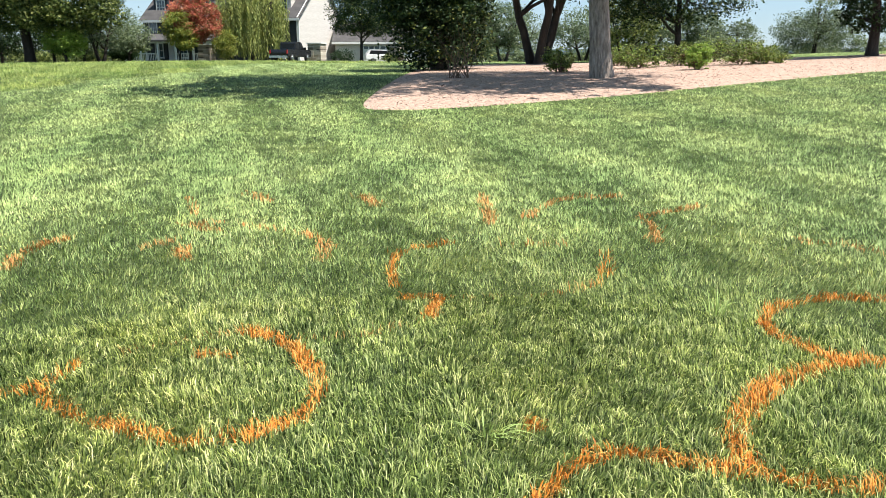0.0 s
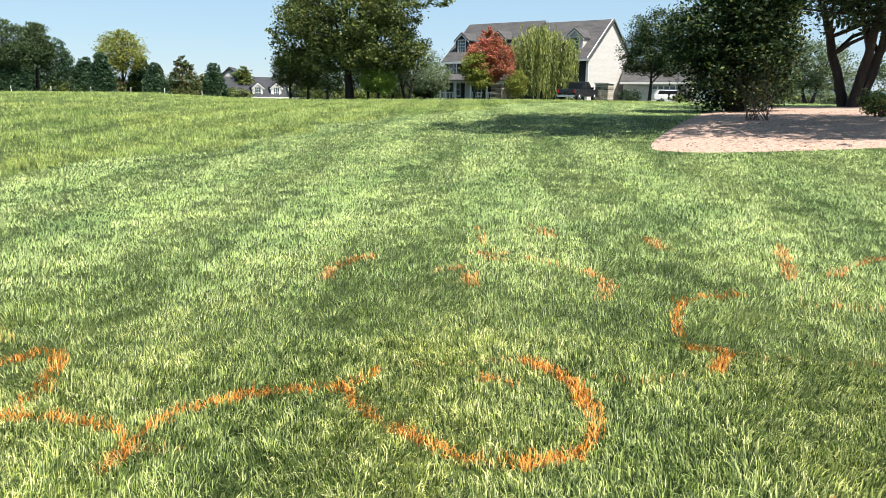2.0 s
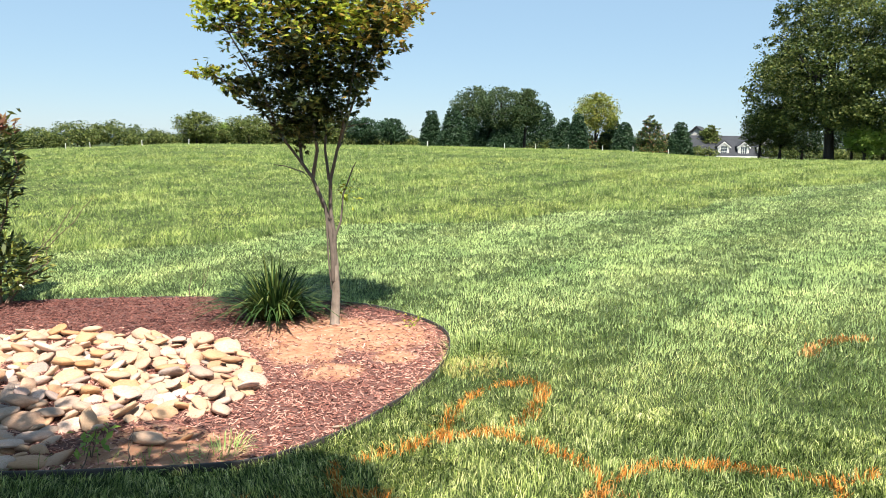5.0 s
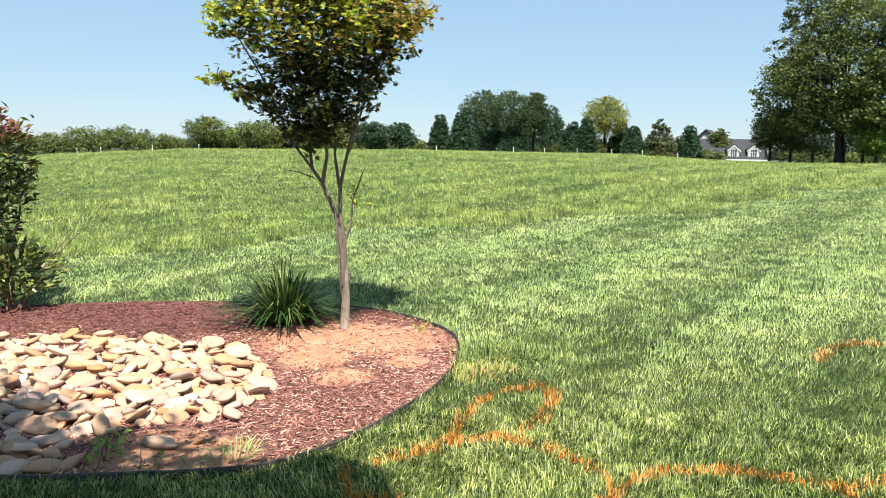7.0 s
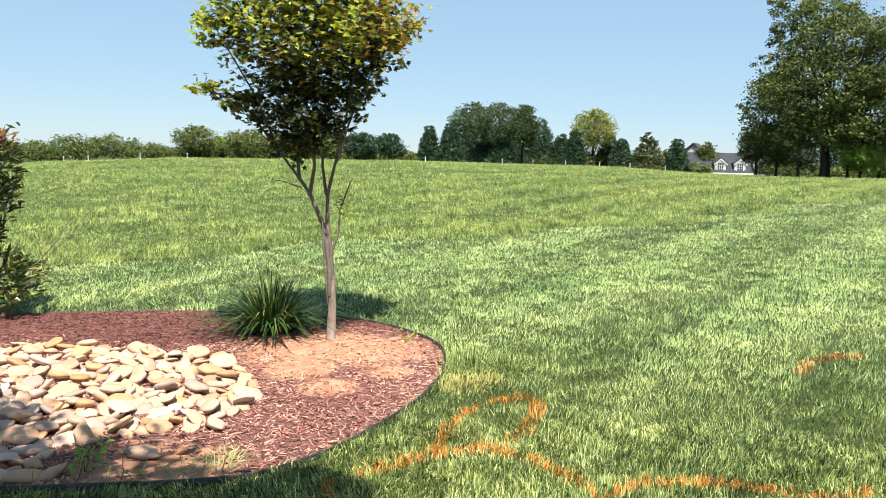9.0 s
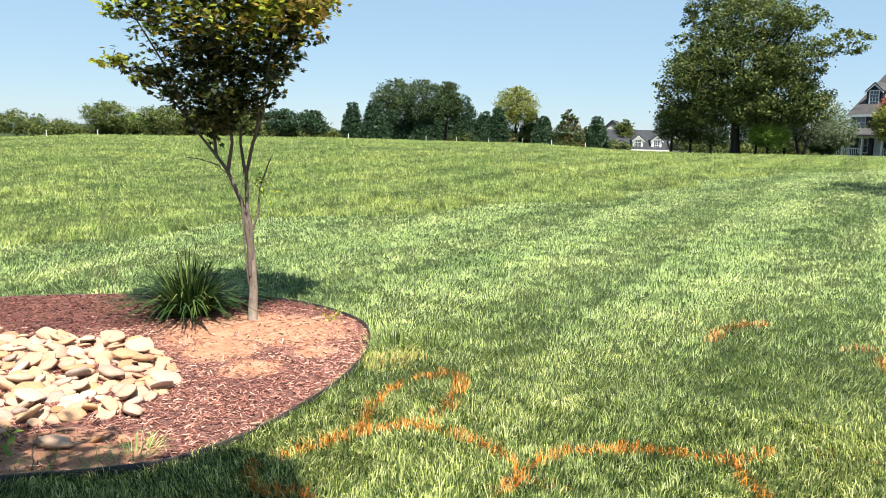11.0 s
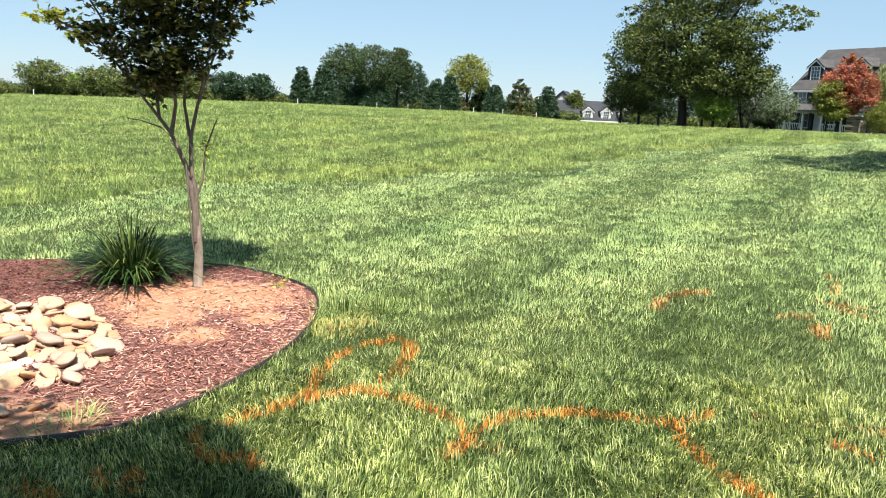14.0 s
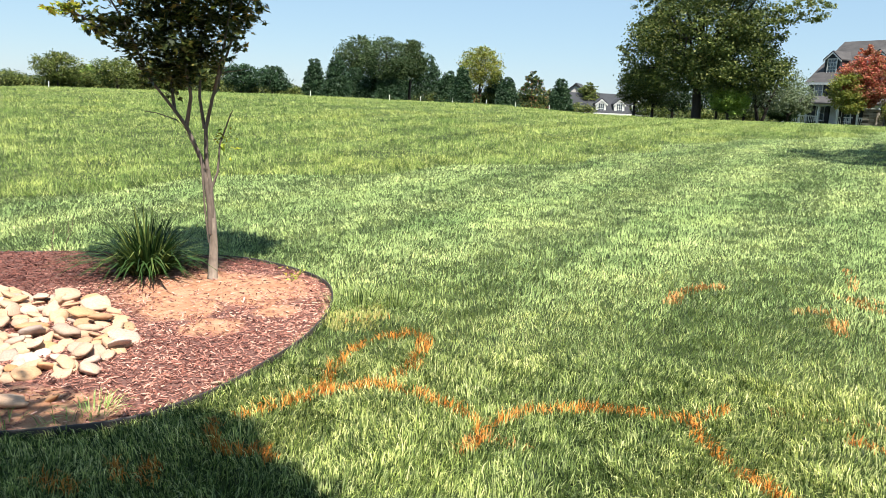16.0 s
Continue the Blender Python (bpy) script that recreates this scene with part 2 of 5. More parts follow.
DARKROOF = surface("charcoal shingles", [(0.022, 0.024, 0.03), (0.038, 0.041, 0.048)], 0.8, 8, 0.9, 0, 0.5, 0.02, (1, 1, 3))
SHUTTER = surface("black shutters", [(0.015, 0.015, 0.018), (0.03, 0.03, 0.035)], 2, 20, 0.6, 0, 0.1, 0.003)
GLASS = glassy("window glass")
CARGLASS = surface("tinted car glass", [(0.006, 0.006, 0.008), (0.01, 0.01, 0.012)], 2, 40, 0.3, 0, 0.0)
CARBLACK = surface("black car paint", [(0.008, 0.008, 0.01), (0.015, 0.015, 0.018)], 2, 40, 0.22, 0, 0.0)
CARWHITE = surface("white car paint", [(0.66, 0.66, 0.66), (0.74, 0.74, 0.74)], 2, 40, 0.3, 0, 0.0)
TYRE = surface("tyre rubber", [(0.012, 0.012, 0.012), (0.025, 0.025, 0.025)], 9, 60, 0.85, 0, 0.2, 0.003)
CHROME = surface("chrome", [(0.55, 0.55, 0.56), (0.7, 0.7, 0.7)], 4, 30, 0.25, 1.0, 0.0)
TAILLAMP = surface("red lamp lens", [(0.25, 0.01, 0.01), (0.35, 0.02, 0.02)], 8, 50, 0.25, 0, 0.0)
STAKE = surface("white stake paint", [(0.7, 0.68, 0.62), (0.8, 0.8, 0.76)], 6, 40, 0.7, 0, 0.1)
BIRDBOX = surface("weathered green wood", [(0.22, 0.25, 0.18), (0.34, 0.36, 0.27)], 6, 40, 0.85, 0, 0.4, 0.004, (1, 1, 0.2))
HAZE = surface("far wooded ridge, haze in the colour", [(0.06, 0.10, 0.11), (0.09, 0.13, 0.14)], 0.004, 0.03, 1.0, 0, 0.0)


def ground_material():
    m, nt, p = nodes_of("turf")
    a = ramp_node(nt, noise_node(nt, 0.9, 5, 0.62), [(0.02, 0.031, 0.008), (0.042, 0.06, 0.016), (0.085, 0.107, 0.034)], (0.27, 0.73))
    b = ramp_node(nt, noise_node(nt, 34.0, 4, 0.75), [(0.22, 0.26, 0.2), (0.95, 0.97, 0.95), (1.6, 1.52, 1.45)], (0.38, 0.62))
    c = ramp_node(nt, noise_node(nt, 6.0, 4, 0.65), [(0.62, 0.68, 0.6), (1.25, 1.22, 1.2)], (0.36, 0.64))
    col = lanes(nt, mix_color(nt, mix_color(nt, a, b, 1.0, "MULTIPLY"), c, 1.0, "MULTIPLY"))
    nt.links.new(col, p.inputs["Base Color"])
    p.inputs["Roughness"].default_value = 0.9
    p.inputs["Specular IOR Level"].default_value = 0.2
    bump(nt, p, noise_node(nt, 30.0, 4, 0.75), 0.7, 0.03)
    return m


def bed_material(name, mulch, soil, places, grit=55.0):
    """Mulch with bare clay showing where it was washed thin: round places (x, y, radius) in the plan."""
    m, nt, p = nodes_of(name)
    grain = noise_node(nt, grit, 5, 0.75)
    a = ramp_node(nt, grain, mulch, (0.32, 0.68))
    s = ramp_node(nt, noise_node(nt, 9.0, 6, 0.65), soil, (0.3, 0.7))
    geo = nt.nodes.new("ShaderNodeNewGeometry")
    total = None
    for x, y, r in places:
        d = nt.nodes.new("ShaderNodeVectorMath")
        d.operation = "DISTANCE"
        flat = nt.nodes.new("ShaderNodeVectorMath")
        flat.operation = "MULTIPLY"
        flat.inputs[1].default_value = (1, 1, 0)
        nt.links.new(geo.outputs["Position"], flat.inputs[0])
        nt.links.new(flat.outputs[0], d.inputs[0])
        d.inputs[1].default_value = (x, y, 0)
        q = nt.nodes.new("ShaderNodeMapRange")
        q.inputs["From Min"].default_value, q.inputs["From Max"].default_value = r * 1.15, r * 0.45
        nt.links.new(d.outputs["Value"], q.inputs[0])
        if total is None:
            total = q.outputs[0]
        else:
            mx = nt.nodes.new("ShaderNodeMath")
            mx.operation = "MAXIMUM"
            nt.links.new(total, mx.inputs[0])
            nt.links.new(q.outputs[0], mx.inputs[1])
            total = mx.outputs[0]
    c = a
    if total is not None:
        n = noise_node(nt, 5.0, 6, 0.7)
        add = nt.nodes.new("ShaderNodeMath")
        add.operation = "MULTIPLY_ADD"
        nt.links.new(n, add.inputs[0])
        add.inputs[1].default_value = 1.3
        sub = nt.nodes.new("ShaderNodeMath")
        sub.operation = "SUBTRACT"
        nt.links.new(total, sub.inputs[0])
        sub.inputs[1].default_value = 0.65
        nt.links.new(sub.outputs[0], add.inputs[2])
        f = nt.nodes.new("ShaderNodeMapRange")
        f.inputs["From Min"].default_value, f.inputs["From Max"].default_value = 0.25, 0.6
        nt.links.new(add.outputs[0], f.inputs[0])
        c = mix_color(nt, a, s, f.outputs[0])
    nt.links.new(c, p.inputs["Base Color"])
    p.inputs["Roughness"].default_value = 0.92
    bump(nt, p, grain, 0.8, 0.02)
    return m


TURF = ground_material()
CLAY = [(-6.05, 2.55, 0.66), (-5.6, 2.95, 0.55), (-5.5, 2.25, 0.36), (-4.35, 0.75, 0.38), (-4.1, 1.0, 0.28), (-4.95, 2.2, 0.25), (-5.0, 2.75, 0.2)]
BED = bed_material("red-brown mulch and clay", [(0.05, 0.02, 0.018), (0.14, 0.06, 0.047), (0.24, 0.125, 0.10)], [(0.31, 0.125, 0.062), (0.40, 0.20, 0.112), (0.46, 0.28, 0.175)], CLAY)
PINKBED = bed_material("pale bark mulch", [(0.10, 0.062, 0.048), (0.33, 0.225, 0.175), (0.46, 0.345, 0.28)], [(0.2, 0.1, 0.06), (0.3, 0.16, 0.1)], [], 11.0)

# ---------------------------------------------------------------- mesh helpers
rng = np.random.default_rng(7)


def mesh_np(name, verts, polys, mats, smooth=False, slots=None):
    """A mesh from arrays: verts (n, 3) and a list of index arrays (m, k)."""
    me = bpy.data.meshes.new(name)
    verts = np.asarray(verts, dtype=np.float32)
    me.vertices.add(len(verts))
    me.vertices.foreach_set("co", verts.ravel())
    loops = np.concatenate([np.asarray(p, dtype=np.int32).ravel() for p in polys])
    sizes = np.concatenate([np.full(len(p), np.asarray(p).shape[1], dtype=np.int32) for p in polys])
    starts = np.concatenate([[0], np.cumsum(sizes)[:-1]]).astype(np.int32)
    me.loops.add(len(loops))
    me.loops.foreach_set("vertex_index", loops)
    me.polygons.add(len(sizes))
    me.polygons.foreach_set("loop_start", starts)
    me.polygons.foreach_set("loop_total", sizes)
    if slots is not None:
        me.polygons.foreach_set("material_index", np.asarray(slots, dtype=np.int32))
    if smooth:
        me.polygons.foreach_set("use_smooth", np.ones(len(sizes), dtype=bool))
    for m in (mats if isinstance(mats, (list, tuple)) else [mats]):
        me.materials.append(m)
    me.update(calc_edges=True)
    me.validate()
    return me


def child(name, me, parent, label=""):
    ob = new(name, me)
    ob.parent = parent
    return tagged(ob, label) if label else ob


def part(name, bm, material, parent, label=""):
    me = bpy.data.meshes.new(name)
    bm.to_mesh(me)
    bm.free()
    me.materials.append(material)
    return child(name, me, parent, label)


def box_bm(x0, x1, y0, y1, z0, z1, bevel=0.0):
    bm = bmesh.new()
    bmesh.ops.create_cube(bm, size=1)
    for v in bm.verts:
        v.co = Vector((x0 + (v.co.x + 0.5) * (x1 - x0), y0 + (v.co.y + 0.5) * (y1 - y0), z0 + (v.co.z + 0.5) * (z1 - z0)))
    if bevel:
        bmesh.ops.bevel(bm, geom=bm.edges[:], offset=bevel, segments=2, affect="EDGES")
    return bm


def prism_bm(profile, a0, a1, axis="y", bevel=0.0):
    """A profile of (p, z) drawn out along an axis: x profiles along y, y profiles along x."""
    bm = bmesh.new()
    ends = []
    for a in (a0, a1):
        ends.append([bm.verts.new((p, a, z) if axis == "y" else (a, p, z)) for p, z in profile])
    n = len(profile)
    bm.faces.new(ends[0])
    bm.faces.new(ends[1][::-1])
    for i in range(n):
        bm.faces.new((ends[0][i], ends[0][(i + 1) % n], ends[1][(i + 1) % n], ends[1][i]))
    bmesh.ops.recalc_face_normals(bm, faces=bm.faces[:])
    if bevel:
        bmesh.ops.bevel(bm, geom=bm.edges[:], offset=bevel, segments=2, affect="EDGES")
    return bm


def empty(name, m, label, category, group="", kind=""):
    ob = new(name)
    ob.matrix_world = m
    return tagged(ob, label, category, group, kind)


def tube(points, radii, sides=7):
    """Vertices and quads of a tapered tube along points, with a closed tip."""
    P = [Vector(p) for p in points]
    V, F = [], []
    for i, p in enumerate(P):
        d = (P[min(i + 1, len(P) - 1)] - P[max(i - 1, 0)]).normalized()
        u = d.orthogonal().normalized()
        w = d.cross(u)
        for k in range(sides):
            a = 2 * math.pi * k / sides
            V.append(p + (u * math.cos(a) + w * math.sin(a)) * radii[i])
    for i in range(len(P) - 1):
        for k in range(sides):
            F.append((i * sides + k, i * sides + (k + 1) % sides, (i + 1) * sides + (k + 1) % sides, (i + 1) * sides + k))
    return [tuple(v) for v in V], F


def tubes_mesh(name, items, mat, sides=7):
    V, F = [], []
    for pts, rad in items:
        v, f = tube(pts, rad, sides)
        k = len(V)
        V += v
        F += [tuple(i + k for i in q) for q in f]
    return mesh_np(name, np.array(V), [np.array(F)], mat, True)


def wander(a, b, n, amount, seed):
    """n + 1 points from a to b that sway."""
    a, b = Vector(a), Vector(b)
    r = random.Random(seed)
    out = []
    L = (b - a).length
    for i in range(n + 1):
        t = i / n
        s = math.sin(math.pi * t) * amount * L
        out.append(a.lerp(b, t) + Vector((r.uniform(-s, s), r.uniform(-s, s), r.uniform(-s, s) * 0.4)))
    return out


def leaf_quads(C, length, width, g, flat=0.5, dirs=None, tri=False):
    """Pointed leaves at centres C: rhombs folded a little, or three-cornered ones for far crowns."""
    n = len(C)
    u = g.normal(size=(n, 3)) if dirs is None else dirs + g.normal(size=(n, 3)) * 0.35
    u[:, 2] *= 1 - flat * 0.6 if dirs is None else 1
    u /= np.linalg.norm(u, axis=1)[:, None] + 1e-9
    h = g.normal(size=(n, 3)) * (1 - flat) + np.array([0, 0, 1.0]) * flat * 1.6
    v = np.cross(h, u)
    v /= np.linalg.norm(v, axis=1)[:, None] + 1e-9
    s = g.uniform(0.65, 1.3, (n, 1))
    L, W = u * length * s * 0.5, v * width * s * 0.5
    if tri:
        V = np.stack([C - L * 0.8 + W, C + L, C - L * 0.6 - W], 1).reshape(-1, 3)
        return V, np.arange(3 * n).reshape(n, 3)
    nrm = np.cross(u, v) * (width * 0.25) * s
    V = np.stack([C - L, C + W + nrm, C + L, C - W + nrm], 1).reshape(-1, 3)
    F = np.arange(4 * n).reshape(n, 4)
    return V, F


def clumped(crowns, n, g, per=36, shell=0.5, tight=0.15):
    """Points in clumps through a list of ellipsoids (x, y, z, rx, ry, rz)."""
    vol = np.array([c[3] * c[4] * c[5] for c in crowns]) ** 0.8
    pick = g.choice(len(crowns), size=max(4, n // per), p=vol / vol.sum())
    E = np.array(crowns, dtype=float)[pick]
    d = g.normal(size=(len(pick), 3))
    d /= np.linalg.norm(d, axis=1)[:, None]
    rad = shell + (1 - shell) * g.random(len(pick)) ** 0.6
    centres = E[:, :3] + d * E[:, 3:] * rad[:, None]
    k = g.integers(0, len(pick), n)
    size = E[k, 3:].mean(1)[:, None] * tight * g.uniform(0.6, 1.5, (len(pick), 1))[k]
    pts = centres[k] + np.clip(g.normal(size=(n, 3)), -1.7, 1.7) * size * np.array([1, 1, 0.6])
    return pts, centres


def tree(name, x, y, label, crowns, n, leaf, mats, trunk, bark=DARKBARK, stems=1, limbs=9, seed=1, tight=0.15, shell=0.5, flat=0.45, category="tree", group="", limb_lift=0.45, per=36, sink=0.05, flare=1.3, taper=0.75):
    """A tree or shrub: tapered stems with limbs and a crown of clumped leaves. trunk: (radius, height)."""
    g = np.random.default_rng(seed)
    z0 = float(gz(x, y)) - sink
    root = empty(name, pose(x, y, z0), label, category, group)
    far_off = math.hypot(x, y) > 40
    if far_off:
        n, leaf, per = int(n * 1.75), (leaf[0] * 0.72, leaf[1] * 0.85), per
    pts, centres = clumped(crowns, n, g, per, shell, tight)
    pts[:, 2] = np.maximum(pts[:, 2], 0.06)
    items = []
    r0, th = trunk
    top = np.array(crowns)[:, :3].mean(0)
    for s in range(stems):
        off = Vector((0, 0, 0)) if stems == 1 else Vector((r0 * 1.3 * math.cos(2.4 * s), r0 * 1.3 * math.sin(2.4 * s), 0))
        lean = Vector((top[0], top[1] * 0.2, 0)) * 0.4 if stems == 1 else Vector((th * 0.3 * math.cos(2.4 * s + 0.4), th * 0.16 * math.sin(2.4 * s + 0.4), 0))
        P = wander(off, off + lean + Vector((0, 0, th)), 8, 0.01, seed * 7 + s)
        rad = [r0 * (1 - taper * (i / 8) ** 1.2) for i in range(9)]
        rad[0] *= flare
        items.append((P, rad))
        picks = g.choice(len(centres), size=min(limbs, len(centres)), replace=False)
        for q in picks:
            c = Vector(centres[q])
            f = min(0.98, max(0.3, limb_lift + g.uniform(-0.15, 0.4)))
            i = min(7, int(f * 8))
            a = P[i]
            if c.z < a.z + 0.1 and c.z < th * 0.35:
                continue
            w = wander(a, c, 5, 0.06, int(seed * 31 + q))
            items.append((w, [rad[i] * 0.5 * (1 - 0.85 * j / 5) + 0.004 for j in range(6)]))
    child("trunk", tubes_mesh("trunk", items, bark, 7), root)
    mats = mats if isinstance(mats, list) else [mats]
    V, F = leaf_quads(pts, leaf[0], leaf[1], g, flat, None, far_off)
    slot = g.choice(len(mats), size=len(F), p=([0.82] + [0.18 / (len(mats) - 1)] * (len(mats) - 1)) if len(mats) > 1 else None)
    child("crown", mesh_np("crown", V, [F], mats, False, slot), root)
    return root


# ---------------------------------------------------------------- the lie of the land
CREST_AZ = np.array([-100, -85, -75, -58, -42, -36, -30, -23, -15, -3, 7, 13, 20, 29, 40])
CREST_EL = np.array([-1.0, -0.9, -0.3, -0.12, -0.19, -0.49, -0.62, -0.5, -0.45, -0.55, -0.6, -0.45, -0.15, 0.15, 0.2])


def ease(a, b, v):
    u = np.clip((v - a) / (b - a), 0, 1)
    return u * u * (3 - 2 * u)


def gz(x, y):
    """Height of the land: nearly level by the bed, rising to a low crest all round."""
    x, y = np.asarray(x, dtype=float), np.asarray(y, dtype=float)
    r, az = np.hypot(x, y), np.degrees(np.arctan2(x, y))
    el = np.interp(az, CREST_AZ, CREST_EL)
    rc = 60 - 15 * ease(-10, 10, az)
    near = np.clip(-0.072 + 0.003 * x + 0.025 * y, -0.15, 0.6)
    near = near - 0.04 * np.exp(-((x + 6.0) ** 2 + (y - 1.6) ** 2) / 9.0)
    top = 1.55 + rc * np.tan(np.radians(el))
    s = ease(6, rc, r)
    return np.where(r > rc, top - np.minimum(0.012 * (r - rc), 1.2), near * (1 - s) + top * s)


def smooth_loop(pts, times=3, closed=True):
    """Corner cutting."""
    P = np.array(pts, dtype=float)
    for _ in range(times):
        if closed:
            Q = np.roll(P, -1, 0)
            P = np.stack([0.75 * P + 0.25 * Q, 0.25 * P + 0.75 * Q], 1).reshape(-1, 2)
        else:
            A, Bq = P[:-1], P[1:]
            P = np.concatenate([P[:1], np.stack([0.75 * A + 0.25 * Bq, 0.25 * A + 0.75 * Bq], 1).reshape(-1, 2), P[-1:]])
    return P


def inside(px, py, poly):
    hit = np.zeros(len(px), dtype=bool)
    xj, yj = poly[-1]
    for xi, yi in poly:
        c = ((yi > py) != (yj > py)) & (px < (xj - xi) * (py - yi) / (yj - yi + 1e-12) + xi)
        hit ^= c
        xj, yj = xi, yi
    return hit


def edge_distance(px, py, line):
    """Distance to a polyline."""
    best = np.full(len(px), 1e9)
    for (x0, y0), (x1, y1) in zip(line[:-1], line[1:]):
        dx, dy = x1 - x0, y1 - y0
        t = np.clip(((px - x0) * dx + (py - y0) * dy) / (dx * dx + dy * dy + 1e-12), 0, 1)
        best = np.minimum(best, np.hypot(px - x0 - t * dx, py - y0 - t * dy))
    return best


BED_LINE = smooth_loop([(-4.45, 0.03), (-4.28, 0.26), (-4.09, 0.57), (-3.86, 0.98), (-3.8, 1.2), (-3.83, 1.43), (-3.9, 1.72), (-4.09, 2.12), (-4.27, 2.49), (-4.6, 2.9),
                        (-4.93, 3.21), (-5.29, 3.45), (-5.69, 3.55), (-6.24, 3.53), (-6.7, 3.42), (-7.06, 3.22), (-7.87, 2.44), (-8.43, 1.6), (-8.79, 0.85), (-9.0, 0.3),
                        (-9.2, -0.9), (-8.2, -2.2), (-6.0, -2.5), (-5.0, -1.6), (-4.6, -0.6)], 2)
FAR_BED = smooth_loop([(-1.85, 16.5), (-1.0, 16.15), (-0.05, 16.3), (2.79, 17.5), (5.85, 19.1), (9.45, 20.9), (12.67, 22.1), (18, 23.5), (26, 25), (30, 29), (24, 32),
                       (17.5, 31.5), (13, 33), (9, 37), (5, 41), (1, 41), (-1.0, 37), (-1.3, 33), (-1.6, 26.4), (-1.85, 20.5)], 2)


def bed_rise(x, y):
    """How far the mulch of the near bed stands over the lawn."""
    x, y = np.asarray(x, dtype=float), np.asarray(y, dtype=float)
    d = edge_distance(x.ravel(), y.ravel(), np.vstack([BED_LINE, BED_LINE[:1]])).reshape(x.shape)
    mound = 0.015 * np.exp(-((x + 6.1) ** 2 + (y - 2.7) ** 2) / 0.5)
    return 0.005 + 0.012 * ease(0.0, 0.6, d) + mound

# ---------------------------------------------------------------- ground
def build_ground():
    rs = np.concatenate([np.linspace(0.4, 12, 50), np.geomspace(12.4, 90, 70), np.geomspace(95, 4500, 26)])
    az = np.radians(np.concatenate([np.linspace(-105, 45, 200), np.linspace(48, 252, 60)]))
    Rr, A = np.meshgrid(rs, az, indexing="ij")
    X, Y = Rr * np.sin(A), Rr * np.cos(A)
    Z = gz(X, Y)
    V = np.stack([X, Y, Z], -1).reshape(-1, 3)
    n, m = len(rs), len(az)
    i, j = np.meshgrid(np.arange(n - 1), np.arange(m), indexing="ij")
    k = (j + 1) % m
    F = np.stack([i * m + j, (i + 1) * m + j, (i + 1) * m + k, i * m + k], -1).reshape(-1, 4)[:, ::-1]
    V = np.vstack([V, [[0, 0, float(gz(0.01, 0.01))]]])
    cap = np.stack([np.arange(m), (np.arange(m) + 1) % m, np.full(m, len(V) - 1)], -1)[:, ::-1]
    tagged(new("ground", mesh_np("ground", V, [F, cap], TURF, True)), "gently rising green turf ground out to the horizon", "ground", kind="structure")


def build_bed(name, line, centre, rise, mat, label, rings=26):
    t = np.linspace(0, 1, rings)
    c = np.array(centre)
    P = c + (line[None] - c) * t[:, None, None]
    X, Y = P[..., 0], P[..., 1]
    Z = gz(X, Y) + rise(X, Y)
    V = np.stack([X, Y, Z], -1).reshape(-1, 3)
    m = len(line)
    i, j = np.meshgrid(np.arange(rings - 1), np.arange(m), indexing="ij")
    k = (j + 1) % m
    F = np.stack([i * m + j, (i + 1) * m + j, (i + 1) * m + k, i * m + k], -1).reshape(-1, 4)
    return tagged(new(name, mesh_np(name, V, [F], mat, True)), label, "mulch bed", kind="structure")


def far_rise(x, y):
    d = edge_distance(np.ravel(x), np.ravel(y), np.vstack([FAR_BED, FAR_BED[:1]])).reshape(np.shape(x))
    return 0.003 + 0.04 * ease(0.0, 0.7, d)


build_ground()
build_bed("planting_bed", BED_LINE, (-6.3, 0.7), bed_rise, BED, "kidney-shaped bed of red-brown mulch with bare orange clay", 40)
build_bed("tree_bed", FAR_BED, (6.0, 27.0), far_rise, PINKBED, "large bed of pale pinkish bark mulch under trees", 24)


def build_edging():
    """A thin upright strip round the bed."""
    L = np.vstack([BED_LINE, BED_LINE[:1]])
    t = np.roll(BED_LINE, -1, 0) - np.roll(BED_LINE, 1, 0)
    t /= np.linalg.norm(t, axis=1)[:, None]
    nrm = np.stack([t[:, 1], -t[:, 0]], 1)
    rows = []
    low = ease(-7.4, -6.4, BED_LINE[:, 0])
    for off, up in ((0.004, -0.06), (0.004, 0.034), (0.007, 0.04), (0.013, 0.04), (0.016, 0.034), (0.016, -0.06)):
        q = BED_LINE + nrm * off
        wav = 0.006 * np.sin(np.arange(len(q)) * 0.21)
        rows.append(np.column_stack([q, gz(q[:, 0], q[:, 1]) + (up * (0.2 + 0.8 * low) + wav if up > 0 else up)]))
    m = len(BED_LINE)
    V = np.vstack(rows)
    F = [(a * m + j, a * m + (j + 1) % m, (a + 1) * m + (j + 1) % m, (a + 1) * m + j) for a in range(5) for j in range(m)]
    tagged(new("bed_edging", mesh_np("bed_edging", V, [np.array(F)], EDGING, True)), "thin black plastic edging strip round the mulch bed", "edging", kind="structure")


build_edging()

# far ridge of woods beyond the crest, distance haze put into its colour
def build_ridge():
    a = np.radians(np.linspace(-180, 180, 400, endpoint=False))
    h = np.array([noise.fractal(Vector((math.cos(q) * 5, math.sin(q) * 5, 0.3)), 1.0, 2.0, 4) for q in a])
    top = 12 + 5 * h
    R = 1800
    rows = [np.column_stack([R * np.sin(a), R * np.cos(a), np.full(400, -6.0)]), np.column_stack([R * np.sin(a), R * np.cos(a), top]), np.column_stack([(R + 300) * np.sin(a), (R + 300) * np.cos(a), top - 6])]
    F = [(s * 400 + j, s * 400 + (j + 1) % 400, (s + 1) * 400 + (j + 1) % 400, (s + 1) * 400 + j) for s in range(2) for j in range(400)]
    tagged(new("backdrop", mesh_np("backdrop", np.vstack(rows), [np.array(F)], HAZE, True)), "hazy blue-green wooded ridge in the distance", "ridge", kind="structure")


build_ridge()

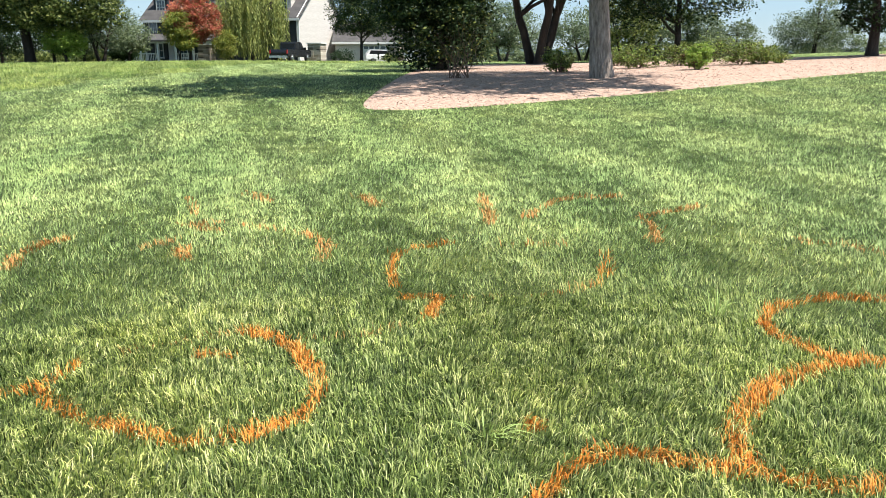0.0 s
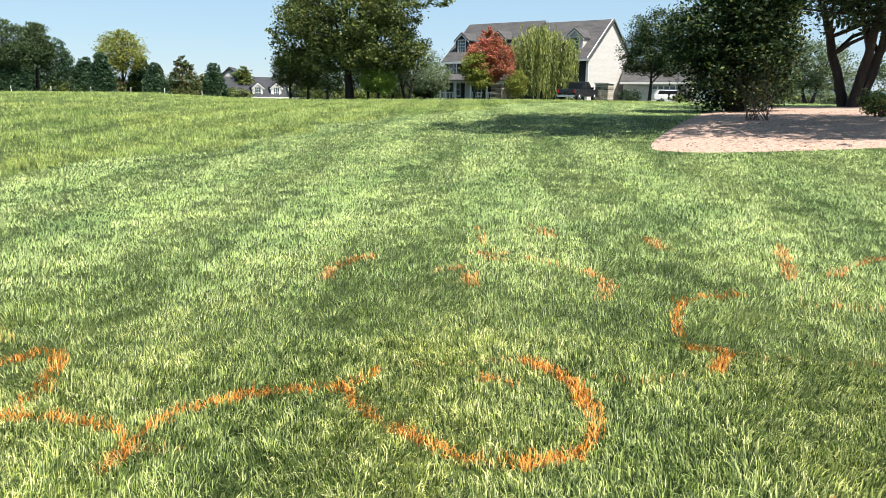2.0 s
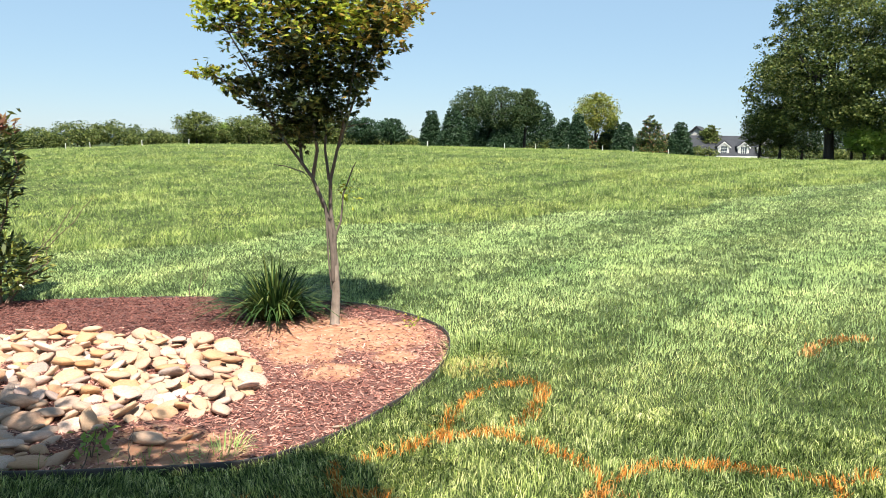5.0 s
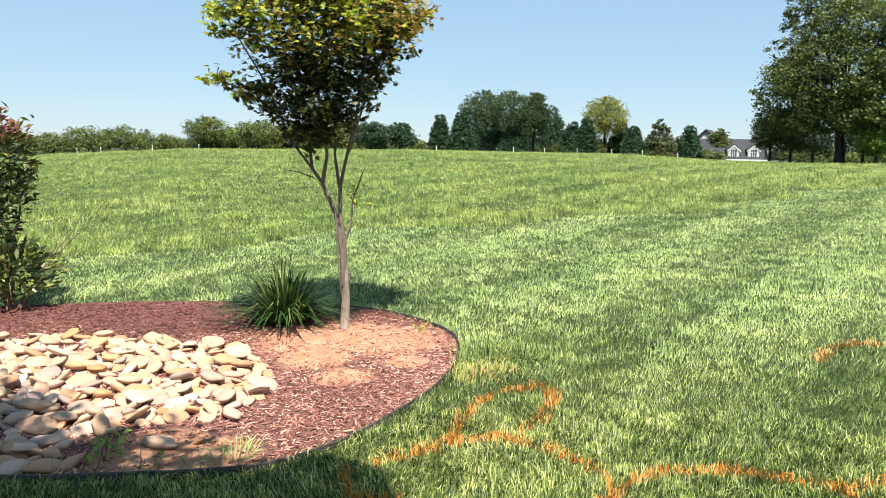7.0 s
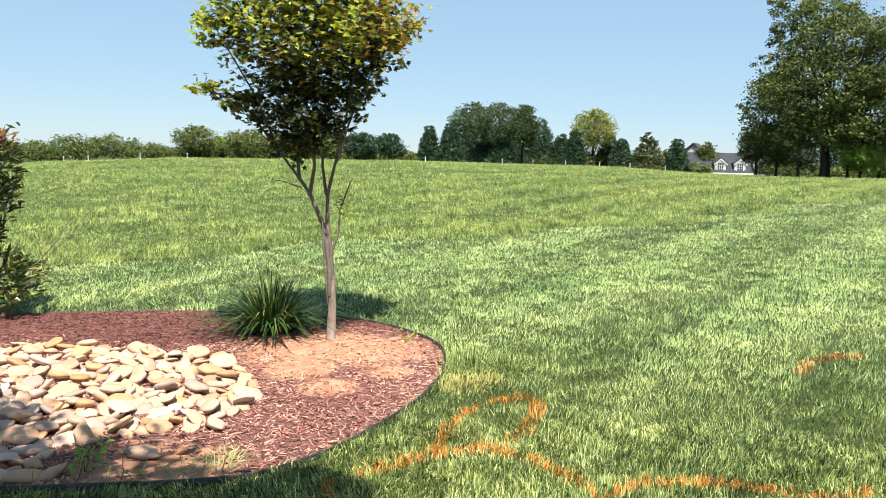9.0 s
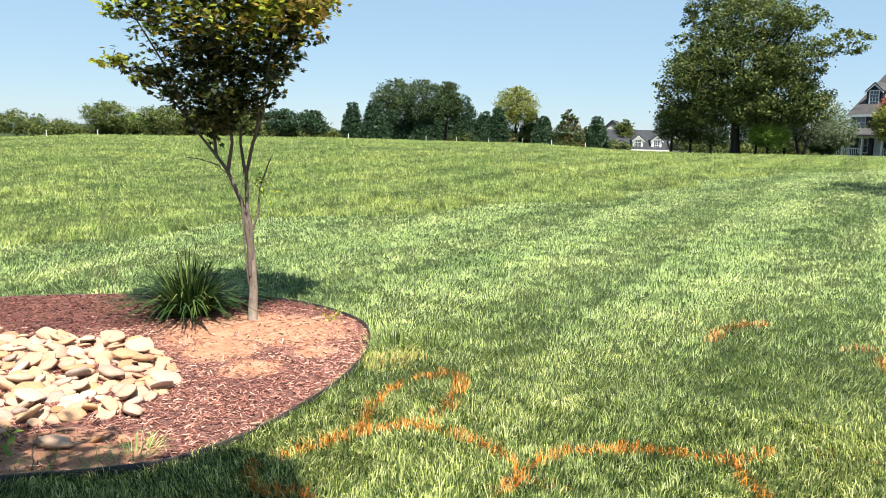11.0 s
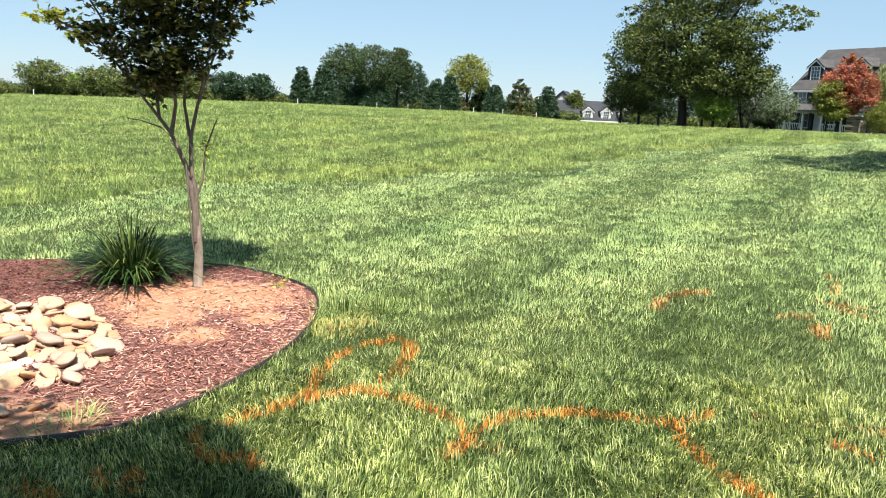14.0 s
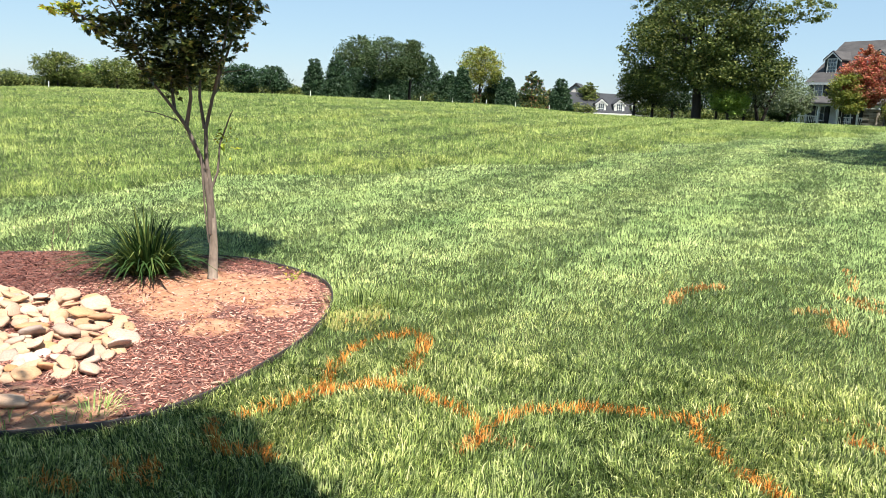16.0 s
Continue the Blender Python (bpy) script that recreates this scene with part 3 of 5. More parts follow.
# ---------------------------------------------------------------- sprayed marks: fullness, half width, line
STROKES = []


def stroke(full, half, *pts):
    STROKES.append((full, half, smooth_loop(pts, 2, False)))


stroke(0.95, 0.045, (-1.91, 3.3), (-1.79, 3.13), (-1.59, 3.0), (-1.32, 2.9), (-1.13, 2.81), (-0.84, 2.81), (-0.69, 2.92), (-0.6, 3.04), (-0.57, 3.29), (-0.65, 3.51), (-0.78, 3.72), (-0.91, 3.91), (-1.1, 4.01))
stroke(0.8, 0.04, (-2.17, 3.18), (-2.03, 3.27), (-1.91, 3.33), (-1.9, 3.46), (-1.86, 3.56))
stroke(0.45, 0.035, (-1.67, 3.75), (-1.41, 3.88), (-1.1, 4.0))
stroke(0.35, 0.035, (-0.88, 3.87), (-0.51, 3.91), (-0.27, 4.03), (-0.06, 4.25))
stroke(0.9, 0.045, (-0.08, 4.25), (-0.01, 4.5), (-0.06, 4.6), (-0.23, 4.56))
stroke(0.9, 0.055, (-1.25, 3.67), (-1.14, 3.67))
stroke(1.0, 0.08, (-2.05, 7.8), (-1.8, 7.53))
stroke(1.0, 0.08, (-0.84, 7.65), (-0.66, 7.26))
stroke(1.0, 0.075, (-2.17, 6.48), (-1.99, 6.32))
stroke(0.8, 0.07, (-2.36, 5.76), (-2.22, 5.93))
stroke(1.0, 0.06, (-2.04, 5.68), (-1.94, 5.45))
stroke(0.9, 0.06, (-3.15, 5.25), (-3.27, 5.61), (-3.24, 5.9), (-3.12, 6.02))
stroke(1.0, 0.055, (0.41, 7.63), (0.42, 7.12), (0.44, 6.5))
stroke(0.85, 0.06, (0.76, 6.77), (1.07, 7.3), (1.22, 7.56), (1.77, 7.6))
stroke(0.9, 0.06, (2.46, 7.12), (1.91, 6.81), (1.79, 6.64), (1.83, 6.34), (1.69, 5.88))
stroke(0.7, 0.06, (2.91, 5.95), (2.94, 5.78), (3.14, 5.83), (3.38, 5.46))
stroke(0.8, 0.05, (-0.32, 4.78), (-0.39, 5.43), (-0.28, 5.66), (0.03, 5.87))
stroke(0.35, 0.045, (0.06, 4.55), (0.79, 4.63), (1.01, 4.82))
stroke(0.75, 0.05, (1.01, 4.82), (1.16, 5.07), (1.23, 5.49))
stroke(0.45, 0.05, (0.48, 5.81), (0.97, 5.81))
stroke(0.4, 0.05, (-2.32, 6.49), (-1.96, 6.63), (-1.48, 6.32), (-1.14, 6.18))
stroke(0.9, 0.06, (-1.14, 6.18), (-0.93, 5.91), (-0.91, 5.44))
stroke(0.6, 0.06, (-2.63, 7.67), (-2.29, 6.8))
stroke(1.0, 0.035, (0.37, 2.94), (0.41, 2.91))
stroke(1.0, 0.045, (3.2, 4.4), (2.78, 4.48), (2.49, 4.53), (2.17, 4.46), (1.91, 4.24), (1.81, 3.93), (1.92, 3.81), (1.97, 3.67), (2.06, 3.56), (2.24, 3.54), (2.6, 3.6))
stroke(1.0, 0.05, (2.05, 3.54), (1.87, 3.47), (1.65, 3.34), (1.44, 3.16), (1.28, 2.96), (1.18, 2.73), (1.19, 2.6))
stroke(1.0, 0.045, (0.3, 2.3), (0.43, 2.53), (0.57, 2.65), (0.72, 2.71), (0.88, 2.67), (1.02, 2.61), (1.15, 2.55), (1.3, 2.49), (1.49, 2.46), (1.75, 2.44))
stroke(0.9, 0.04, (-3.51, 1.62), (-3.49, 1.9), (-3.48, 2.13), (-3.41, 2.37), (-3.18, 2.47), (-2.95, 2.5), (-2.75, 2.51), (-2.57, 2.42), (-2.47, 2.22))
stroke(0.85, 0.038, (-2.57, 2.42), (-2.58, 2.64), (-2.5, 2.84), (-2.38, 3.02), (-2.17, 3.18))
stroke(0.95, 0.045, (-3.48, 2.12), (-3.61, 2.23), (-3.79, 2.45), (-3.95, 2.67), (-4.02, 2.84), (-4.0, 2.97), (-3.95, 3.08), (-3.95, 3.2), (-3.82, 3.19), (-3.62, 2.98), (-3.5, 2.79), (-3.39, 2.59))
stroke(0.3, 0.07, (-4.45, 2.98), (-4.4, 3.1), (-4.3, 3.25))
stroke(0.9, 0.04, (-3.55, 1.51), (-3.37, 1.39), (-3.19, 1.37), (-3.1, 1.51), (-2.99, 1.48))
stroke(0.9, 0.04, (-3.43, 0.97), (-3.27, 0.93))
stroke(0.8, 0.04, (-3.3, 1.08), (-3.17, 1.01))
stroke(0.9, 0.04, (-3.47, 0.68), (-3.31, 0.75))
stroke(0.6, 0.04, (-2.47, 2.19), (-2.54, 2.38), (-2.32, 2.41))


# ---------------------------------------------------------------- grass
def blade_mesh(name, x, y, z, length, width, heading, lean, mat, two, g):
    """Blades: two = bent blades of three faces, else single slivers."""
    n = len(x)
    base = np.stack([x, y, z - 0.006], 1)
    d = np.stack([np.sin(heading), np.cos(heading), np.zeros(n)], 1)
    turn = heading + np.pi / 2 + g.normal(size=n) * 0.7
    w = np.stack([np.sin(turn), np.cos(turn), np.zeros(n)], 1) * (width / 2)[:, None]
    up = np.array([0, 0, 1.0])
    L = length[:, None]
    c = lean[:, None]
    tip = base + d * L * c + up * L * np.sqrt(np.clip(1 - c * c, 0.05, 1))
    if two:
        mid = base + d * L * c * 0.3 + up * L * 0.55
        V = np.stack([base - w, base + w, mid - w * 0.85, mid + w * 0.85, tip], 1).reshape(-1, 3)
        k = np.arange(n)[:, None] * 5
        return mesh_np(name, V, [k + np.array([[0, 1, 3, 2]]), k + np.array([[2, 3, 4]])], mat)
    V = np.stack([base - w, base + w, tip], 1).reshape(-1, 3)
    return mesh_np(name, V, [np.arange(3 * n).reshape(n, 3)], mat)


def patches(x, y, size, seed):
    """Smooth random patches between 0 and 1, about size metres across."""
    table = np.random.default_rng(seed).random((128, 128))
    u, v = x / size + 500.3, y / size + 500.7
    i, j = np.floor(u).astype(int), np.floor(v).astype(int)
    a, b = u - i, v - j
    a, b = a * a * (3 - 2 * a), b * b * (3 - 2 * b)
    t = lambda p, q: table[p % 128, q % 128]
    return (t(i, j) * (1 - a) + t(i + 1, j) * a) * (1 - b) + (t(i, j + 1) * (1 - a) + t(i + 1, j + 1) * a) * b


def build_grass():
    g = np.random.default_rng(11)
    a0, a1 = radians(-93), radians(35)
    # numbers per square metre fall with distance while blades widen to clumps
    r_edges = np.concatenate([np.linspace(1.8, 4.6, 10), np.geomspace(4.7, 64, 66)])
    xs, ys = [], []
    for q0, q1 in zip(r_edges[:-1], r_edges[1:]):
        q = (q0 + q1) / 2
        dens = DENSITY if q < 4.6 else DENSITY * 0.74 * (4.6 / q) ** 1.8
        n = int(dens * (a1 - a0) * (q1 * q1 - q0 * q0) / 2)
        r = np.sqrt(g.uniform(q0 * q0, q1 * q1, n))
        a = g.uniform(a0, a1, n)
        xs.append(r * np.sin(a))
        ys.append(r * np.cos(a))
    x, y = np.concatenate(xs), np.concatenate(ys)
    keep = ~inside(x, y, BED_LINE) & ~inside(x, y, FAR_BED)
    x, y = x[keep], y[keep]
    r = np.hypot(x, y)
    z = gz(x, y)
    field = (x + 0.7 * np.sin(y * 0.35) + 0.4 * np.sin(y * 1.3) < -11.2) | (r > 52)
    bed_gap = edge_distance(x, y, np.vstack([BED_LINE, BED_LINE[:1]]))
    far_side = (bed_gap < 0.16) & (y > 2.2)
    near_side = (bed_gap < 0.07) & (y < 2.2)
    scale = np.maximum(1, (r / 4.6) ** 0.85)
    tuft = patches(x, y, 0.09, 1) * 0.6 + patches(x, y, 0.45, 2) * 0.4
    length = g.uniform(0.032, 0.078, len(x)) * (0.6 + 0.8 * tuft) * np.minimum(1.45, scale ** 0.2)
    length[far_side] *= 1.3
    length[near_side] *= 0.9
    # the meadow: taller clumps and lower lanes
    clump = 0.45 * patches(x, y, 0.8, 3) + 0.35 * patches(x, y, 2.6, 4) + 0.2 * patches(x, y, 7.0, 5)
    length = np.where(field, g.uniform(0.05, 0.18, len(x)) * (0.2 + 1.7 * clump ** 1.5), length)
    width = g.uniform(0.0028, 0.006, len(x)) * scale * np.where(field, 0.95, 1.0)
    # neighbouring blades are combed one way, each patch its own
    heading = 2 * np.pi * 1.6 * patches(x, y, 0.3, 6) + g.normal(size=len(x)) * 0.9
    lane = np.sign(np.sin((x * 0.94 + y * 0.34) * 2 * np.pi / 2.3))
    stripe = np.where(lane > 0, radians(-20), radians(160))
    heading = np.where(g.random(len(x)) < 0.3, stripe + g.normal(size=len(x)) * 0.5, heading)
    lean = np.clip(g.normal(0.6, 0.22, len(x)) + 0.25 * ease(6, 18, r), 0.08, 0.97)
    lean = np.where(field, np.clip(g.normal(0.66, 0.25, len(x)), 0.05, 0.96), lean)
    painted = np.full(len(x), -1)
    for s, (full, half, line) in enumerate(STROKES):
        lo, hi = line.min(0) - 0.3, line.max(0) + 0.3
        c = np.where((x > lo[0]) & (x < hi[0]) & (y > lo[1]) & (y < hi[1]))[0]
        d = edge_distance(x[c], y[c], line)
        wob = half * (0.55 + 0.8 * patches(x[c], y[c], 0.13, 20 + s))
        worn = np.clip(0.32 + 1.1 * patches(x[c], y[c], 0.22, 60 + s), 0, 1)
        on = g.random(len(c)) < full * worn * np.exp(-((d / (1.05 * wob)) ** 4)) * (0.9 if full > 0.75 else 0.6) * (0.7 if line[:, 1].min() > 4.4 else 1.0)
        painted[c[on]] = s
    free = painted < 0
    dry = free & (np.hypot(x + 4.42, y - 3.15) < 0.10 + 0.32 * patches(x, y, 0.12, 9)) & (g.random(len(x)) < 0.75)
    # share of blades in the lighter lawn copy grows with distance
    brightened = g.random(len(x)) < ease(3.6, 9, r)
    width, length = np.where(brightened & ~field, width * 1.4, width), np.where(brightened & ~field, length * 0.82, length)
    spans = [("lawn_grass", free & ~dry & ~field & (r < 4.6), LAWN, True, "short mown green lawn grass"), ("lawn_grass", free & ~dry & ~field & (r >= 4.6) & ~brightened, LAWN, False, "short mown green lawn grass further out"),
             ("lawn_grass_far", free & ~dry & ~field & (r >= 4.6) & brightened, LAWN_FAR, False, "mown lawn grass further out, painted brighter with distance"),
             ("dry_grass", dry, YELLOWBLADE, True, "yellowed grass patch beside the bed edging"), ("meadow_grass", free & field, FIELD, False, "rough unmown yellow-green meadow grass on the rise")]
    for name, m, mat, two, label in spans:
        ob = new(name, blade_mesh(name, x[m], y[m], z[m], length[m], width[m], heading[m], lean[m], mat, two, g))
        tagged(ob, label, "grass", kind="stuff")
    for s, (full, half, line) in enumerate(STROKES):
        m = painted == s
        if m.sum() > 4:
            mid = line[len(line) // 2]
            strong = "solid" if full > 0.7 else "faint broken"
            root = empty("paint_mark", pose(mid[0], mid[1], float(gz(mid[0], mid[1]))), strong + " orange marking paint sprayed on lawn grass", "paint mark", "orange marks on the lawn")
            me = blade_mesh("sprayed_grass", x[m] - mid[0], y[m] - mid[1], z[m] - float(gz(mid[0], mid[1])), length[m] * 1.04, width[m] * 1.25, heading[m], lean[m], FADED if full < 0.7 or line[:, 1].min() > 5.0 else PAINT, True, g)
            tagged(child("sprayed_grass", me, root), kind="stuff")


DENSITY = 8600
build_grass()


def chips(name, line, n, size, mat, rise, label, box, thin=(), back=None):
    """Loose chips lying about on a bed."""
    g = np.random.default_rng(23)
    x, y = g.uniform(box[0], box[1], n), g.uniform(box[2], box[3], n)
    keep = inside(x, y, line)
    for cx, cy, cr in thin:
        keep &= (np.hypot(x - cx, y - cy) > cr * g.uniform(0.3, 1.2, n)) | (g.random(n) < 0.2)
    if back is not None:
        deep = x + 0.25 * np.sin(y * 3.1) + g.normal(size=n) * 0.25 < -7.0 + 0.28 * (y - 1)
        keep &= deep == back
    x, y = x[keep], y[keep]
    n = len(x)
    z = gz(x, y) + rise(x, y) + g.uniform(0.0, 0.014, n) * size / 0.05
    C = np.stack([x, y, z], 1)
    a = g.uniform(0, 2 * np.pi, n)
    tilt = g.normal(size=n) * 0.28
    u = np.stack([np.cos(a) * np.cos(tilt), np.sin(a) * np.cos(tilt), np.sin(tilt)], 1)
    v = np.cross(u, np.array([0, 0, 1.0]) + g.normal(size=(n, 3)) * 0.3)
    v /= np.linalg.norm(v, axis=1)[:, None]
    nn = np.cross(v, u)
    nn *= np.sign(nn[:, 2:3])
    L = u * (g.uniform(0.3, 1.25, n) * size * 0.5)[:, None]
    W = v * (g.uniform(0.08, 0.24, n) * size * 0.5)[:, None]
    T = nn * (g.uniform(0.03, 0.10, n) * size)[:, None]
    V = np.stack([C - L - W, C + L * 0.8 - W, C + L, C + L * 0.7 + W, C - L * 0.9 + W, C - L * 0.6 + T, C + L * 0.6 + T], 1).reshape(-1, 3)
    k = np.arange(n)[:, None] * 7
    quads = [k + np.array([[0, 1, 6, 5]]), k + np.array([[3, 4, 5, 6]])]
    tris = [k + np.array([[1, 2, 6]]), k + np.array([[2, 3, 6]]), k + np.array([[4, 0, 5]])]
    tagged(new(name, mesh_np(name, V, quads + tris, mat)), label, "mulch", kind="stuff")


chips("mulch_chips", BED_LINE, 62000, 0.045, CHIPS, bed_rise, "shredded faded red-brown bark mulch chips on the bed", (-9.3, -3.7, -0.6, 3.7), CLAY, False)
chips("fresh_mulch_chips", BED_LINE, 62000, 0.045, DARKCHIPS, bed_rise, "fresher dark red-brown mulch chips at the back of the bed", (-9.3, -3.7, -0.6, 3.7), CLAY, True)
chips("bark_litter", FAR_BED, 15000, 0.08, PINKCHIPS, far_rise, "pale bark chips and dry leaves on the bed", (-2, 18, 16, 34))


# ---------------------------------------------------------------- river stones
def build_stones():
    g = np.random.default_rng(5)
    area = np.array([(-7.5, -0.2), (-7.42, 0.54), (-7.18, 0.9), (-6.52, 1.5), (-5.97, 1.85), (-5.35, 1.8), (-4.88, 1.6), (-4.8, 1.42), (-4.66, 1.15), (-4.72, 0.7), (-4.8, 0.45), (-4.5, 0.2), (-4.6, -0.15)])
    shapes = []
    for k in range(12):
        bm = bmesh.new()
        bmesh.ops.create_icosphere(bm, subdivisions=2, radius=1)
        for v in bm.verts:
            f = 1 + 0.5 * noise.noise(v.co * 0.95 + Vector((k * 5.3, 0, 0))) + 0.18 * noise.noise(v.co * 2.1 + Vector((0, k * 3.1, 0)))
            v.co *= f
            v.co.z = math.copysign(min(abs(v.co.z), 0.82) ** 0.8, v.co.z)
        for f in bm.faces:
            f.smooth = True
        me = bpy.data.meshes.new("stone")
        bm.to_mesh(me)
        bm.free()
        me.materials.append(STONE)
        shapes.append(me)
    root = empty("stone_patch", pose(-6.0, 0.6, 0), "patch of smooth tan and grey river stones in the mulch", "river stones")
    placed = []

    def put(x, y, a, b, c, lift):
        ob = new("stone", shapes[int(g.integers(0, 12))])
        z = float(gz(x, y) + bed_rise(np.array([x]), np.array([y]))[0])
        ob.parent = root
        ob.matrix_parent_inverse = root.matrix_world.inverted()
        ob.matrix_basis = pose(x, y, z + c * 0.55 + lift, g.normal() * 17, g.normal() * 17, g.uniform(0, 360)) @ Matrix.Diagonal((a, b, c, 1))
        placed.append((x, y, (a + b) / 2, z + lift + c))

    for layer, (tries, gap) in enumerate(((5200, 0.72), (420, 1.0))):
        mine = []
        for _ in range(tries):
            x, y = g.uniform(-7.5, -4.4), g.uniform(-0.2, 1.95)
            if not inside(np.array([x]), np.array([y]), area)[0]:
                continue
            a = g.choice([0.05, 0.064, 0.08, 0.096, 0.115], p=[0.16, 0.28, 0.28, 0.18, 0.10]) * g.uniform(0.9, 1.1)
            b = a * g.uniform(0.55, 0.95)
            m = (a + b) / 2
            if any((x - px) ** 2 + (y - py) ** 2 < (gap * (m + pm)) ** 2 for px, py, pm in mine):
                continue
            if layer and sum((x - px) ** 2 + (y - py) ** 2 < (pm + m * 0.4) ** 2 for px, py, pm, _z in placed) < 2:
                continue
            mine.append((x, y, m))
            put(x, y, a, b, a * g.uniform(0.27, 0.4), 0.0 if layer == 0 else 0.04)
    # strays that lie by themselves
    for x, y, a in ((-4.62, 1.28, 0.12), (-4.43, 0.80, 0.125), (-4.33, 0.98, 0.06), (-4.46, 0.22, 0.125), (-4.42, 0.33, 0.10), (-4.5, 0.06, 0.11), (-4.0, 1.74, 0.04)):
        put(x, y, a, a * 0.52, a * 0.26, 0.0)


build_stones()

# ---------------------------------------------------------------- plants of the near bed
def small_tree():
    g = np.random.default_rng(3)
    x, y = -6.13, 2.82
    z = float(gz(x, y) + bed_rise(np.array([x]), np.array([y]))[0])
    root = empty("ornamental_tree", pose(x, y, z - 0.03, 0, 0, 61), "young multi-stemmed tree with pale trunk and yellow-tipped leaves", "tree")

    def limb(pts, r0, r1, sway=0.01, seed=1):
        r = random.Random(seed)
        P = [Vector(p) + Vector((r.uniform(-sway, sway), r.uniform(-sway, sway), 0)) for p in pts]
        return P, [r0 + (r1 - r0) * q / (len(P) - 1) for q in range(len(P))]

    trunk = ([Vector(p) for p in ((0, 0, 0), (0.0, 0, 0.05), (0.012, 0, 0.28), (0.006, 0.008, 0.55), (-0.01, 0.004, 0.72), (-0.02, 0, 0.86), (-0.03, 0, 1.0))], [0.056, 0.043, 0.037, 0.032, 0.028, 0.022, 0.01])
    stems = [limb([(-0.004, -0.016, 0.42), (-0.02, -0.014, 0.66), (-0.04, -0.008, 0.86), (-0.08, 0, 1.06), (-0.18, 0.01, 1.32), (-0.28, 0.02, 1.44), (-0.40, 0.03, 1.6), (-0.62, 0.05, 1.9), (-0.75, 0.05, 2.02), (-0.96, 0.02, 2.14)], 0.025, 0.004),
             limb([(0.012, -0.01, 0.56), (-0.01, -0.008, 0.84), (-0.035, 0.01, 1.02), (-0.04, 0.03, 1.3), (0.03, 0.03, 1.56), (0.08, 0.03, 1.76), (0.2, 0.02, 2.1), (0.38, 0, 2.45), (0.6, -0.05, 2.75)], 0.023, 0.004),
             limb([(-0.18, 0.01, 1.32), (-0.15, -0.03, 1.56), (-0.2, -0.08, 2.0), (-0.26, -0.12, 2.5), (-0.3, -0.12, 3.1)], 0.018, 0.004),
             limb([(-0.27, 0.02, 1.43), (-0.31, 0.1, 1.7), (-0.44, 0.18, 2.2), (-0.6, 0.22, 2.7), (-0.7, 0.25, 3.0)], 0.015, 0.003),
             limb([(-0.04, 0.03, 1.3), (-0.09, 0.1, 1.56), (-0.06, 0.18, 2.1), (0.02, 0.24, 2.6), (0.05, 0.25, 3.2)], 0.015, 0.003),
             limb([(0.04, 0.03, 1.6), (0.1, -0.1, 1.9), (0.2, -0.2, 2.4), (0.3, -0.28, 3.0)], 0.013, 0.003),
             limb([(-0.45, 0.03, 1.68), (-0.62, -0.1, 2.1), (-0.85, -0.12, 2.5), (-1.0, -0.12, 2.75)], 0.011, 0.003)]
    side = [limb([(0.0, -0.02, 0.78), (0.05, 0, 0.95), (0.075, 0.01, 1.18), (0.15, 0.03, 1.4), (0.19, 0.03, 1.46)], 0.012, 0.003),
            limb([(-0.17, 0, 1.28), (-0.27, 0, 1.37), (-0.42, 0, 1.42), (-0.52, 0, 1.43)], 0.007, 0.003),
            limb([(-0.09, 0, 1.06), (-0.14, 0, 1.16), (-0.2, 0, 1.28)], 0.005, 0.002),
            limb([(-0.07, -0.03, 1.08), (-0.07, -0.04, 0.9), (-0.05, -0.045, 0.6), (-0.03, -0.04, 0.35)], 0.008, 0.006)]
    twigs, ends = [], []
    for i, (P, R) in enumerate(stems):
        for q in range(len(P) // 2, len(P)):
            for k in range(4):
                b = P[q] + Vector((max(-0.2, min(0.2, g.normal() * 0.14)), g.normal() * 0.14, abs(g.normal()) * 0.1))
                if b.z < 1.75:
                    continue
                twigs.append((wander(P[q], b, 3, 0.08, 900 + i * 50 + q * 5 + k), [0.006, 0.005, 0.003, 0.002]))
                ends.append(b)
    child("trunk", tubes_mesh("trunk", [trunk], PALEBARK, 10), root)
    for it in stems + side:
        child("branch", tubes_mesh("branch", [it], STEMBARK, 7), root, "dark grey-brown stem")
    tagged(child("twigs", tubes_mesh("twigs", twigs, STEMBARK, 5), root), kind="stuff")
    crowns = [(-0.18, 0, 2.1, 0.55, 0.5, 0.42), (-0.2, 0, 2.7, 0.85, 0.75, 0.55), (-0.3, 0, 1.72, 0.3, 0.28, 0.2), (-0.3, 0, 1.9, 0.4, 0.34, 0.22), (-0.2, 0, 3.25, 0.72, 0.7, 0.5), (0.45, 0, 2.7, 0.32, 0.35, 0.3), (-0.78, 0, 2.1, 0.22, 0.25, 0.13), (-1.08, 0, 2.2, 0.16, 0.18, 0.07), (-0.95, 0, 2.7, 0.26, 0.3, 0.2), (0.3, 0, 2.3, 0.24, 0.3, 0.2)]
    pts, _ = clumped(crowns, 15500, g, 22, 0.15, 0.15)
    extra = np.array([[*e] for e in ends])
    pts = np.vstack([pts, np.repeat(extra, 14, 0) + g.normal(size=(len(extra) * 14, 3)) * 0.07])
    zz = pts[:, 2]
    right = np.interp(zz, [1.5, 1.75, 1.9, 2.05, 2.35, 2.6, 2.9, 3.3, 3.7], [-0.2, 0.05, 0.16, 0.3, 0.54, 0.78, 0.74, 0.6, 0.1])
    left = np.interp(zz, [1.5, 1.6, 1.9, 2.1, 2.16, 2.28, 2.34, 2.65, 2.9, 3.3, 3.7], [-0.3, -0.5, -0.74, -0.92, -1.22, -1.22, -0.95, -1.12, -1.08, -0.95, -0.5])
